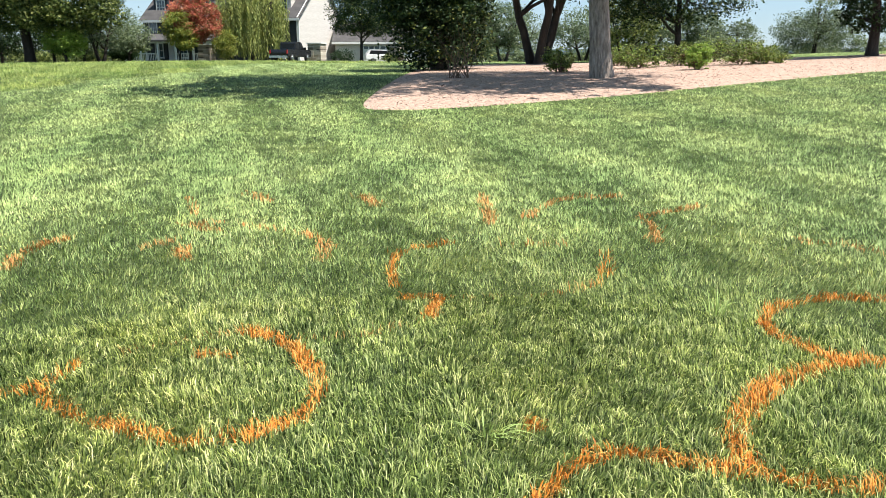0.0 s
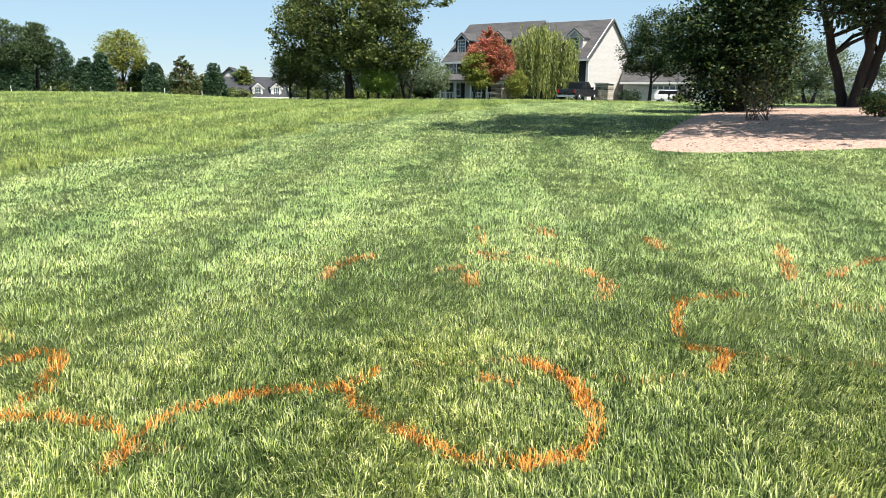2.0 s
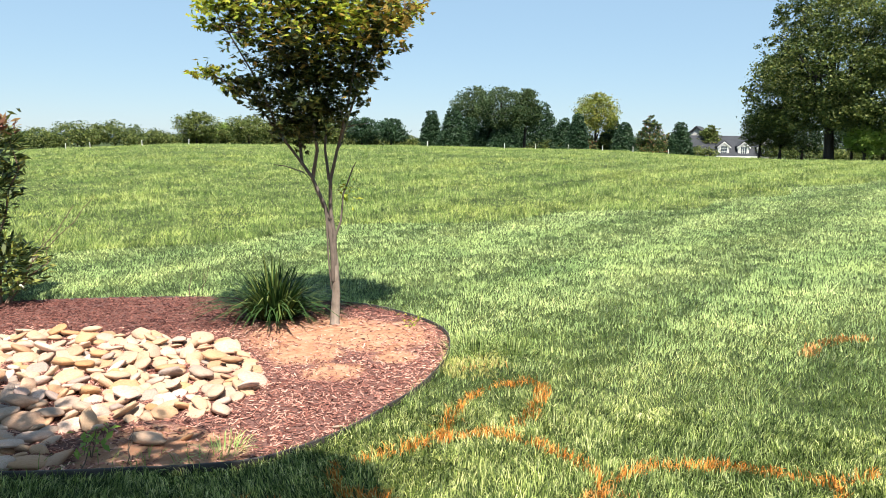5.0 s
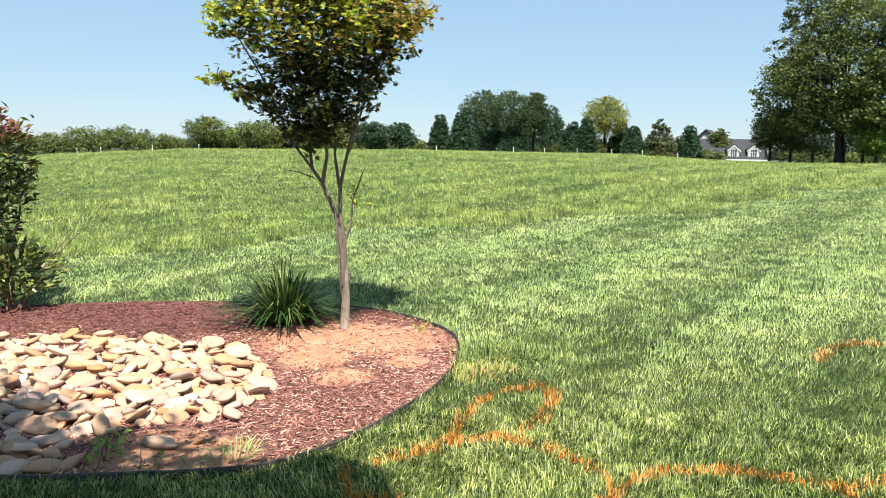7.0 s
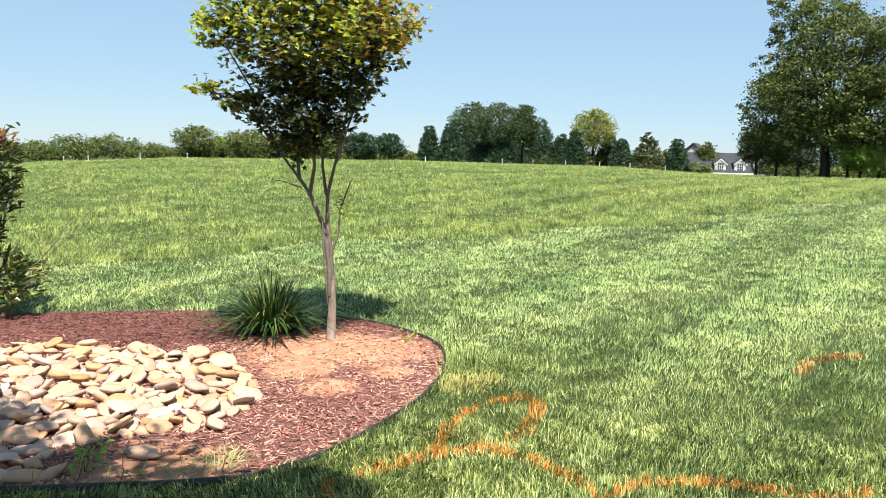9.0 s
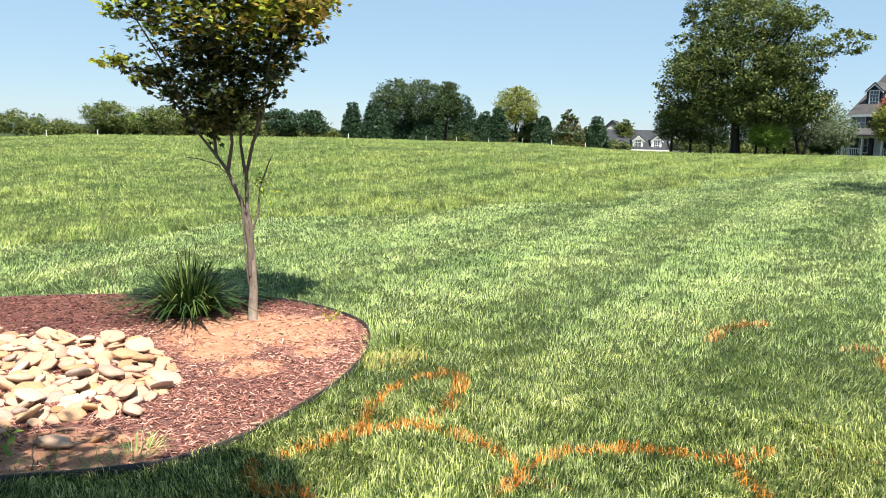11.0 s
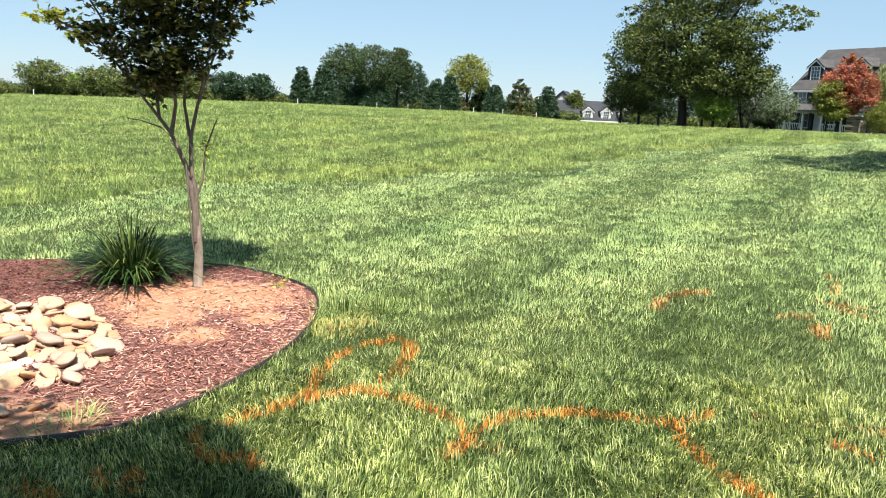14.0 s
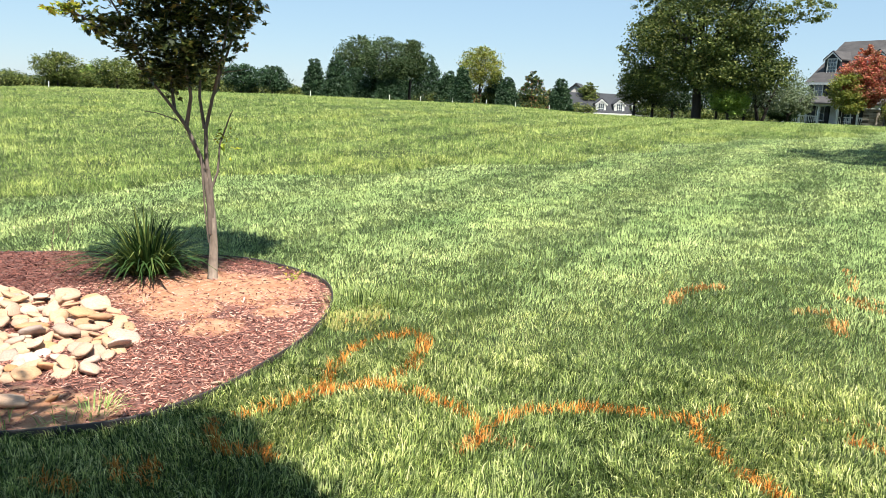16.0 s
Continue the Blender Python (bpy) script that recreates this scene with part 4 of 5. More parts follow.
    ragged = 0.10 * (patches(zz, pts[:, 1], 0.16, 31) - 0.5) * 2
    pts = pts[(pts[:, 0] < right + ragged + g.normal(size=len(pts)) * 0.03) & (pts[:, 0] > left - ragged + g.normal(size=len(pts)) * 0.03) & (zz > 1.5)]
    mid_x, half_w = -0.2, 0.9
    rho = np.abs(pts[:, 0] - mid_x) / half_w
    # yellow tips favour top and outside, so leaf colour also paints sunlit surface
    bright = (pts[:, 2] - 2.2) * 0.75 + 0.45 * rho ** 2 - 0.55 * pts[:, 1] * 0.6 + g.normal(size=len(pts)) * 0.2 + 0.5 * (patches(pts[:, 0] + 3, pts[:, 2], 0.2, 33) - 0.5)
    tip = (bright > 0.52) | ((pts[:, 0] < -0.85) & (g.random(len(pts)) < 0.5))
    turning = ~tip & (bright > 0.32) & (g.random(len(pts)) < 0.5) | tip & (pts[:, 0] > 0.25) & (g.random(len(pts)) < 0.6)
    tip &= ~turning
    for nm, sel, mat, lab in (("foliage", ~tip & ~turning, TREELEAF, "dark green leaves"), ("turning_foliage", turning, TURNLEAF, "leaves turning orange-brown"), ("lit_new_growth", tip, TIPLEAF, "yellow-green new leaves, also painting the sunlit crown surface")):
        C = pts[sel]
        n = len(C)
        d = g.normal(size=(n, 3)) * np.array([1, 1, 0.5]) + np.array([0, 0, -0.25])
        d /= np.linalg.norm(d, axis=1)[:, None]
        side = np.cross(d, np.array([0, 0, 1.0]) + g.normal(size=(n, 3)) * 0.4)
        side /= np.linalg.norm(side, axis=1)[:, None]
        Vs, Fs, k = [], [], 0
        for ang, ln in ((0, 0.05), (0.7, 0.041), (-0.7, 0.041), (1.4, 0.025), (-1.4, 0.025)):
            u = d * math.cos(ang) + side * math.sin(ang)
            w = np.cross(u, np.cross(d, side))
            s = g.uniform(0.75, 1.2, (n, 1))
            V = np.stack([C, C + u * ln * 0.5 * s + w * 0.0085 * s, C + u * ln * s, C + u * ln * 0.5 * s - w * 0.0085 * s], 1).reshape(-1, 3)
            Vs.append(V)
            Fs.append(np.arange(4 * n).reshape(n, 4) + k)
            k += 4 * n
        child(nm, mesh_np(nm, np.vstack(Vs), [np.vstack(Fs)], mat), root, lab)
    sprig = np.array([0.13, 0.05, 1.2]) + g.normal(size=(26, 3)) * np.array([0.05, 0.05, 0.06])
    V, F = leaf_quads(sprig, 0.06, 0.03, g)
    tagged(child("sprig", mesh_np("sprig", V, [F], TIPLEAF), root, "yellow sprig low on the trunk"), kind="stuff")


small_tree()


def strap_clump(name, x, y, n, length, width, mat, label, category, seed, spread=0.16, lean=0.6, rise=True):
    """A tussock of arching strap leaves."""
    g = np.random.default_rng(seed)
    z = float(gz(x, y) + (bed_rise(np.array([x]), np.array([y]))[0] if rise else 0))
    a = g.uniform(0, 2 * np.pi, n)
    r = np.sqrt(g.random(n)) * spread
    base = np.stack([np.cos(a) * r, np.sin(a) * r, np.full(n, -0.01)], 1)
    a2 = a + g.normal(size=n) * 0.35
    d = np.stack([np.cos(a2), np.sin(a2), np.zeros(n)], 1)
    w = np.stack([-np.sin(a2), np.cos(a2), np.zeros(n)], 1) * (width * g.uniform(0.6, 1.2, n) / 2)[:, None]
    L = (length * g.uniform(0.6, 1.1, n))[:, None]
    c = np.clip((r / spread * lean + g.normal(size=n) * 0.18), 0.14, 1.05)[:, None]
    up = np.array([0, 0, 1.0])
    rows = []
    for t in np.linspace(0, 1, 6):
        p = base + d * L * (c * t * (0.45 + 0.55 * t)) + up * L * (t * (1 - 0.30 * c) - 0.52 * c * t * t * t)
        p[:, 2] = np.maximum(p[:, 2], 0.012)
        k = 1 - 0.9 * t ** 3
        rows += [p - w * k, p + w * k]
    V = np.stack(rows, 1).reshape(-1, 3)
    root = empty(name, pose(x, y, z), label, category)
    single = min(n, 150 if n > 300 else 12)
    quads = np.array([[2 * i, 2 * i + 1, 2 * i + 3, 2 * i + 2] for i in range(5)])
    order = np.argsort(-c[:, 0])
    Vn = V.reshape(n, 12, 3)
    for q in order[:single]:
        child("leaf", mesh_np("leaf", Vn[q], [quads], mat), root)
    others = order[single:]
    if len(others):
        k = np.arange(len(others))[:, None] * 12
        ob = child("leaves", mesh_np("leaves", Vn[others].reshape(-1, 3), [k + quads[i][None] for i in range(5)], mat), root)
        tagged(ob, kind="stuff")
    return root


strap_clump("strap_leaf_clump", -6.69, 2.49, 560, 0.68, 0.02, LILY, "dark green clump of arching strap leaves in the mulch", "ornamental grass", 8, 0.2, 1.05)
strap_clump("coarse_grass_tuft", 0.18, 2.85, 16, 0.19, 0.009, PALEBLADE, "pale coarse grass tuft standing over the lawn", "grass tuft", 9, 0.05, 0.9, False)
strap_clump("coarse_grass_tuft", 1.62, 4.24, 22, 0.22, 0.010, PALEBLADE, "pale upright coarse grass tuft in the lawn", "grass tuft", 10, 0.07, 0.7, False)
strap_clump("uncut_grass_tuft", -4.78, 3.36, 260, 0.20, 0.006, LAWN, "longer uncut grass tuft beside the bed edging", "grass tuft", 12, 0.26, 0.8, False)
strap_clump("uncut_grass_tuft", -4.55, 3.55, 200, 0.18, 0.006, LAWN, "longer uncut grass tuft beside the bed edging", "grass tuft", 13, 0.22, 0.8, False)
for i, (wx, wy, wn) in enumerate(((-4.02, 1.08, 60), (-3.95, 0.92, 24), (-4.12, 0.72, 14), (-4.18, 0.55, 10), (-4.3, 0.2, 12))):
    strap_clump("grass_weed", wx, wy, wn, 0.16, 0.005, PALEBLADE if i == 0 else LAWN, "thin grass weeds growing through the mulch", "weed", 40 + i, 0.12, 0.8)


def leafy_plant(name, x, y, stems, n, leaf, mats, bark, label, category, seed, on_bed=True, groups=()):
    """Upright stems with leaves along them. stems: (top x, top y, top z, radius)."""
    g = np.random.default_rng(seed)
    z = float(gz(x, y) + (bed_rise(np.array([x]), np.array([y]))[0] if on_bed else 0))
    root = empty(name, pose(x, y, z - 0.01), label, category)
    items, centres = [], []
    for i, (tx, ty, tz, r) in enumerate(stems):
        P = wander((tx * 0.1, ty * 0.1, 0), (tx, ty, tz), 8, 0.05, seed * 13 + i)
        items.append((P, [r * (1 - 0.8 * q / 8) + 0.001 for q in range(9)]))
        centres += [tuple(P[q]) for q in range(2, 9)] if r > 0.01 or len(stems) < 4 else []
    child("stem", tubes_mesh("stem", items, bark, 6), root)
    for gx, gy, gzz, rr, rz, num, which in groups:
        d = g.normal(size=(num, 3))
        d /= np.linalg.norm(d, axis=1)[:, None]
        C = np.array([gx, gy, gzz]) + d * np.array([rr, rr, rz]) * g.random((num, 1)) ** 0.4
        C[:, 2] = np.maximum(C[:, 2], 0.04)
        out = d * np.array([1, 1, 0.3]) + np.array([0, 0, 0.25])
        V, F = leaf_quads(C, leaf[0], leaf[1], g, 0.45, out)
        child("foliage", mesh_np("foliage", V, [F], mats[which]), root)
    if n:
        c = np.array(centres)[g.integers(0, len(centres), n)] + g.normal(size=(n, 3)) * 0.05
        V, F = leaf_quads(c, leaf[0], leaf[1], g, 0.4)
        child("stem_leaves", mesh_np("stem_leaves", V, [F], mats[0]), root)
    return root


leafy_plant("laurel_shrub", -8.85, 0.46, [(-0.15, 0.0, 1.98, 0.018), (0.05, 0.25, 1.85, 0.018), (0.1, -0.1, 1.6, 0.016), (-0.1, -0.3, 1.7, 0.016), (0.2, 0.7, 1.0, 0.009), (0.25, 0.9, 1.1, 0.007), (0.2, 0.5, 0.8, 0.007)], 260, (0.11, 0.034), [LAUREL, REDTIP], TWIG,
            "tall loose evergreen shrub with reddish tips behind the stones", "shrub", 17,
            groups=((0.0, 0.05, 0.40, 0.47, 0.32, 900, 0), (0, 0.0, 0.85, 0.15, 0.22, 110, 0), (0, 0.05, 1.22, 0.25, 0.28, 300, 0), (0, 0.05, 1.55, 0.3, 0.25, 330, 0), (0, 0.05, 1.78, 0.24, 0.12, 110, 1), (0, 0.0, 1.94, 0.07, 0.09, 22, 1)))
leafy_plant("seedling_weed", -4.39, 0.50, [(0.02, 0.03, 0.17, 0.004), (-0.03, 0, 0.12, 0.003)], 36, (0.055, 0.026), [LIMELEAF], TWIG, "small bright green weed seedling beside the stones", "weed", 21)
leafy_plant("yellow_weed", -5.68, 3.32, [(0.02, 0.02, 0.05, 0.003), (-0.04, 0.02, 0.05, 0.003)], 30, (0.035, 0.018), [TIPLEAF], TWIG, "low yellowish weed near the bed edging", "weed", 22)
for i, (bx, by, h) in enumerate(((-4.2, 0.42, 0.2), (-4.12, 0.62, 0.18), (-8.2, 2.3, 0.3), (-8.0, 2.1, 0.24))):
    root = new("dry_twig", tubes_mesh("dry_twig", [(wander((0, 0, 0), (0.08 * (-1) ** i, 0.06, h), 5, 0.06, 70 + i), [0.004, 0.0035, 0.003, 0.002, 0.002, 0.001]), (wander((0.02 * (-1) ** i, 0.015, h * 0.4), (-0.05, 0.05, h * 0.8), 4, 0.05, 80 + i), [0.003, 0.002, 0.002, 0.001, 0.001])], TWIG, 5))
    root.matrix_world = pose(bx, by, float(gz(bx, by) + 0.03))
    tagged(root, "thin dry brown twig sticking out of the bed", "twig")

# ---------------------------------------------------------------- the far bed and its trees
def at(az, d):
    return d * math.sin(radians(az)), d * math.cos(radians(az))


tree("shade_tree", 4.91, 23.9, "large shade tree with thick grey furrowed trunk in bark mulch", [(-1.5, -1.8, 8.2, 7.0, 5.5, 2.3), (1.5, -3.8, 7.2, 4.0, 3.0, 1.5), (-6.5, -3.8, 7.4, 3.6, 3.0, 1.6), (-5.5, 1.2, 7.6, 4.0, 3.5, 1.8), (0.5, 0, 10.6, 4.5, 4, 2.2)], 24000, (0.29, 0.17), OAK, (0.34, 8.0), BARK, 1, 22, 101, 0.12, limb_lift=0.65, flare=1.2, taper=0.4)
bx, by = 5.28, 23.55
root = empty("nest_box", pose(bx, by, float(gz(bx, by)) + 2.3, 0, 0, 10), "weathered green wooden nest box fixed to the trunk", "nest box")
part("body", box_bm(-0.08, 0.08, -0.1, 0.1, 0, 0.42, 0.008), BIRDBOX, root)
part("roof", prism_bm([(-0.12, 0.42), (0.12, 0.42), (0.12, 0.45), (-0.12, 0.48)], -0.15, 0.13, "y", 0.004), BIRDBOX, root)
dx, dy = at(-0.3, 33.5)
tree("holly_bush", dx, dy, "tall dense dark evergreen bush reaching to the ground", [(0, 0, 1.5, 2.4, 2.0, 1.5), (-0.4, 0, 3.3, 2.6, 2.0, 1.7), (0.5, 0, 4.8, 2.1, 1.7, 1.5), (0.7, -0.4, 2.6, 1.7, 1.5, 1.5), (-1.4, 0, 3.0, 1.6, 1.5, 1.5), (0, 0, 6.0, 1.5, 1.4, 1.0)], 34000, (0.17, 0.09), [DARKLEAF, OAK], (0.16, 3.5), DARKBARK, 3, 10, 102, 0.14, shell=0.3, category="bush")
mx, my = at(6.9, 40)
tree("forked_tree", mx, my, "dark-trunked tree forking low into three stems", [(0, 0, 6.5, 6, 5, 2.2), (-1.6, -1.5, 4.3, 3.2, 2.0, 1.3), (2.0, -1.5, 4.4, 3.2, 2.0, 1.3), (-2.5, 0, 5.0, 3.0, 3.0, 1.2), (3, 0, 5.6, 3.6, 3, 1.6), (0, 0, 8.5, 5, 4, 2)], 22000, (0.22, 0.11), DARKLEAF, (0.24, 6.5), DARKBARK, 3, 12, 103, 0.13, limb_lift=0.6, taper=0.5)
rx_, ry_ = at(16.8, 42)
tree("broad_tree", rx_, ry_, "broad dark green tree with low hanging branches", [(0, 0, 3.4, 3.6, 3.2, 1.6), (-1.8, 0, 5.2, 3.2, 3, 1.8), (2.0, 0, 4.4, 2.4, 2.5, 1.3), (0, 0, 7.0, 3.8, 3, 2), (-2.4, 0, 2.8, 1.8, 1.6, 1.2)], 22000, (0.22, 0.11), [DARKLEAF, OAK], (0.2, 5.0), DARKBARK, 1, 14, 104, 0.13)
for i, (a, d, w, h, mat, lab) in enumerate(((14.2, 29.5, 0.85, 0.95, OAK, "low leafy green shrub at the back of the bark bed"), (17.0, 30.5, 0.8, 1.0, OAK, "low rounded green shrub in the bark bed"), (21.0, 29.5, 1.1, 1.05, OAK, "wide spreading green shrub in the bark bed"),
                                             (22.6, 29.8, 0.8, 0.7, OAK, "small spreading green shrub in the bark bed"), (18.2, 26.9, 0.42, 0.95, LIMELEAF, "small round yellow-green shrub with bare stem"), (8.5, 27.6, 0.55, 1.0, OAK, "small upright green shrub near the thick trunk"), (19.2, 33, 0.8, 1.3, GREYLEAF, "grey-green shrub behind the bark bed"), (12.6, 33, 0.9, 1.0, OAK, "green shrub behind the thick trunk"))):
    sx, sy = at(a, d)
    tree("low_shrub", sx, sy, lab, [(0, 0, h * 0.55, w, w * 0.9, h * 0.45), (w * 0.4, 0, h * 0.4, w * 0.6, w * 0.6, h * 0.35), (-w * 0.4, 0.1, h * 0.45, w * 0.6, w * 0.6, h * 0.35)], 2600, (0.085, 0.04), [mat, LIMELEAF], (0.03, h * 0.6), TWIG, 3, 6, 110 + i, 0.14, shell=0.3, category="shrub", group="shrubs in the bark bed")
px_, py_ = at(25.5, 46)
tree("cedar_tree", px_, py_, "pale green feathery cedar with pointed tops", [(0.0, 0, 1.2, 2.0, 1.6, 1.1), (-0.9, 0, 1.3, 1.5, 1.3, 1.0), (0.2, 0, 2.4, 0.9, 0.9, 0.8), (0.1, 0, 3.2, 0.35, 0.35, 0.55), (1.2, 0, 1.4, 1.2, 1.0, 0.9)], 11000, (0.16, 0.05), GREYLEAF, (0.12, 2.6), DARKBARK, 1, 12, 120, 0.12, shell=0.3)
px_, py_ = at(20.6, 44)
tree("cedar_tree", px_, py_, "pale green feathery cedar in a low group", [(0, 0, 0.9, 1.5, 1.2, 0.8), (0.3, 0, 1.5, 0.6, 0.6, 0.5)], 4500, (0.15, 0.05), GREYLEAF, (0.08, 1.5), DARKBARK, 1, 6, 121, 0.12, shell=0.3)
px_, py_ = at(28.9, 34)
tree("dark_maple", px_, py_, "dark purple-black leaved tree over the lawn edge", [(0.2, 0, 1.9, 1.6, 1.5, 1.1), (-0.1, 0, 3.2, 1.9, 1.8, 1.2), (-0.3, 0, 4.6, 1.7, 1.8, 1.2)], 12000, (0.15, 0.09), DARKLEAF, (0.22, 3.5), DARKBARK, 1, 8, 122, 0.12)
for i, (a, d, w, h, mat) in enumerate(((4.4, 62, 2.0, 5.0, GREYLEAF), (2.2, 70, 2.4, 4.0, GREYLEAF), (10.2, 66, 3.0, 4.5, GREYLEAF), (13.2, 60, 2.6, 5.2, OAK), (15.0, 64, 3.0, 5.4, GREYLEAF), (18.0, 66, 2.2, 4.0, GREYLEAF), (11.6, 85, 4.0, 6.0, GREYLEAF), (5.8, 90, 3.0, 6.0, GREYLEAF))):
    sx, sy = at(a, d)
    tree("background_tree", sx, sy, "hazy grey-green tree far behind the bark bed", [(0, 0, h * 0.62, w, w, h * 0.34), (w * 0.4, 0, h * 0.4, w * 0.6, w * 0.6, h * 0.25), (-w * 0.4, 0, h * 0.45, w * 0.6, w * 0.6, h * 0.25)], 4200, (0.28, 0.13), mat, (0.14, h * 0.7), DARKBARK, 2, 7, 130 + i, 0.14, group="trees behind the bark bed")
# dry stalks in front of the holly
sx, sy = 0.55, 25.5
items = [(wander((random.uniform(-0.35, 0.35), random.uniform(-0.2, 0.2), 0), (random.uniform(-0.8, 0.8), random.uniform(-0.5, 0.5), random.uniform(0.7, 2.0)), 6, 0.05, 300 + i), [0.014, 0.012, 0.01, 0.008, 0.006, 0.004, 0.003]) for i in range(26)]
ob = new("dry_stalks", tubes_mesh("dry_stalks", items, TWIG, 5))
ob.matrix_world = pose(sx, sy, float(gz(sx, sy)))
tagged(ob, "bare brown upright stalks in the bark mulch", "dry shrub")

# ---------------------------------------------------------------- trees of the field side
ox, oy = at(-28.0, 76)
tree("oak_tree", ox, oy, "huge spreading old oak with dense green crown", [(-0.5, 0, 8.0, 6.0, 5.5, 3.6), (-4.6, 0, 5.2, 3.6, 3.4, 2.6), (3.6, 0, 5.2, 4.0, 3.6, 2.8), (-4.4, 0, 8.2, 3.0, 3, 1.9), (4.6, 0, 8.6, 3.2, 3, 2.2), (1.0, 0, 12.2, 4.4, 4.2, 2.2), (8.6, 0, 9.6, 2.4, 1.8, 1.1), (-3.2, 0, 11.2, 2.6, 2.6, 1.6), (-6.6, 0, 4.0, 2.0, 1.8, 1.4), (6.6, 0, 4.6, 2.2, 2.0, 2.0), (5.2, 0, 11.8, 2.6, 2.4, 1.2), (0, 0, 4.6, 4.5, 3.5, 1.8), (-2.2, -1.8, 3.7, 3.4, 2.0, 1.3), (2.6, -1.8, 4.0, 3.6, 2.0, 1.5), (-1.0, 0, 14.6, 3.0, 3.0, 1.8), (-4.6, 0, 13.2, 2.2, 2.2, 1.3), (-4.0, 0, 15.8, 2.4, 2.4, 1.2), (-5.8, 0, 10.4, 1.7, 1.7, 1.2), (-7.6, 0, 6.6, 1.5, 1.5, 1.1)], 48000, (0.36, 0.2), [OAK, WOODLEAF], (0.45, 10), DARKBARK, 1, 30, 201, 0.12, shell=0.35, flare=1.1, taper=0.6)
for i, (a, d, w, h, mat, lab) in enumerate(((-23.8, 78, 3.4, 6.2, GREYLEAF, "grey-green tree with bare lower branches beside the oak"), (-25.9, 74, 1.7, 3.2, LIMELEAF, "small sunlit lime-green tree under the oak"), (-31.0, 82, 2.4, 5.5, OAK, "slender green tree beside the oak"), (-32.3, 84, 1.8, 5.2, OAK, "slender green tree beside the oak"),
                                                  (-29.6, 88, 2.4, 4.6, DARKLEAF, "dark understorey tree behind the oak"), (-26.6, 90, 2.6, 4.6, DARKLEAF, "dark understorey tree behind the oak"), (-22.0, 86, 2.2, 4.4, GREYLEAF, "grey-green tree beside the porch"), (-24.8, 88, 2.2, 4.0, GREYLEAF, "grey-green tree behind the oak"), (-22.4, 94, 1.6, 2.2, DARKLEAF, "dark rounded shrub beside the porch"))):
    sx, sy = at(a, d)
    tree("field_tree", sx, sy, lab, [(0, 0, h * 0.62, w, w, h * 0.34), (w * 0.4, 0, h * 0.42, w * 0.6, w * 0.6, h * 0.25), (-w * 0.45, 0, h * 0.5, w * 0.55, w * 0.6, h * 0.25)], 4600, (0.27, 0.14), mat, (0.16, h * 0.75), DARKBARK, 2 if i == 0 else 1, 10, 210 + i, 0.15, group="trees round the oak")

# the row along the far side of the field: bearing, width, top elevation, kind
ROW = [("hedge_tree", -72.8, 2.4, 2.1, OAK, 0.3), ("hedge_tree", -71.0, 1.6, 1.3, LIMELEAF, 0.3), ("hedge_tree", -69.2, 2.6, 1.9, OAK, 0.3), ("hedge_tree", -66.5, 3.0, 1.5, OAK, 0.3), ("hedge_tree", -63.6, 2.6, 1.7, OAK, 0.3), ("hedge_tree", -61.0, 2.0, 2.0, CONIFER, 0.3), ("hedge_tree", -58.8, 1.9, 1.95, CONIFER, 0.3), ("hedge_tree", -59.9, 2.6, 0.7, GREYLEAF, 0.3),
       ("cypress", -55.8, 1.5, 2.75, CONIFER, 0.1), ("cypress", -54.2, 1.7, 3.05, CONIFER, 0.1), ("cypress", -52.8, 1.9, 2.2, CONIFER, 0.1), ("tall_tree", -52.7, 2.7, 4.4, WOODLEAF, 0.6), ("tall_tree", -50.6, 3.0, 4.45, WOODLEAF, 0.5), ("tall_tree", -48.8, 1.8, 4.3, WOODLEAF, 0.6), ("cypress", -47.6, 2.6, 3.5, CONIFER, 0.1), ("cypress", -51.5, 2.0, 2.1, CONIFER, 0.1), ("cypress", -50.4, 1.9, 1.9, CONIFER, 0.1),
       ("cypress", -49.6, 2.0, 2.5, CONIFER, 0.1), ("cypress", -45.9, 1.7, 2.3, CONIFER, 0.1), ("cypress", -44.9, 1.4, 2.6, CONIFER, 0.1), ("yellow_tree", -43.6, 2.5, 4.1, YELLOWLEAF, 0.5), ("cypress", -42.4, 1.8, 2.3, CONIFER, 0.1), ("cypress", -41.5, 1.4, 2.0, CONIFER, 0.1), ("turning_tree", -39.7, 2.2, 2.7, YELLOWLEAF, 0.15),
       ("turning_tree", -38.2, 1.7, 1.5, YELLOWLEAF, 0.15), ("cypress", -37.6, 1.5, 2.05, CONIFER, 0.1), ("turning_tree", -44.2, 1.6, 1.0, YELLOWLEAF, 0.1), ("field_maple", -35.6, 1.3, 1.75, OAK, 0.2)]
ROW_LABEL = {"hedge_tree": "bushy green tree in the far field hedge", "cypress": "dense dark green conical evergreen across the field", "tall_tree": "tall dark green tree with open trunk across the field", "yellow_tree": "tall thin tree with yellow-green leaves across the field", "turning_tree": "small tree turning yellow and orange across the field", "field_maple": "green tree beside the far house"}
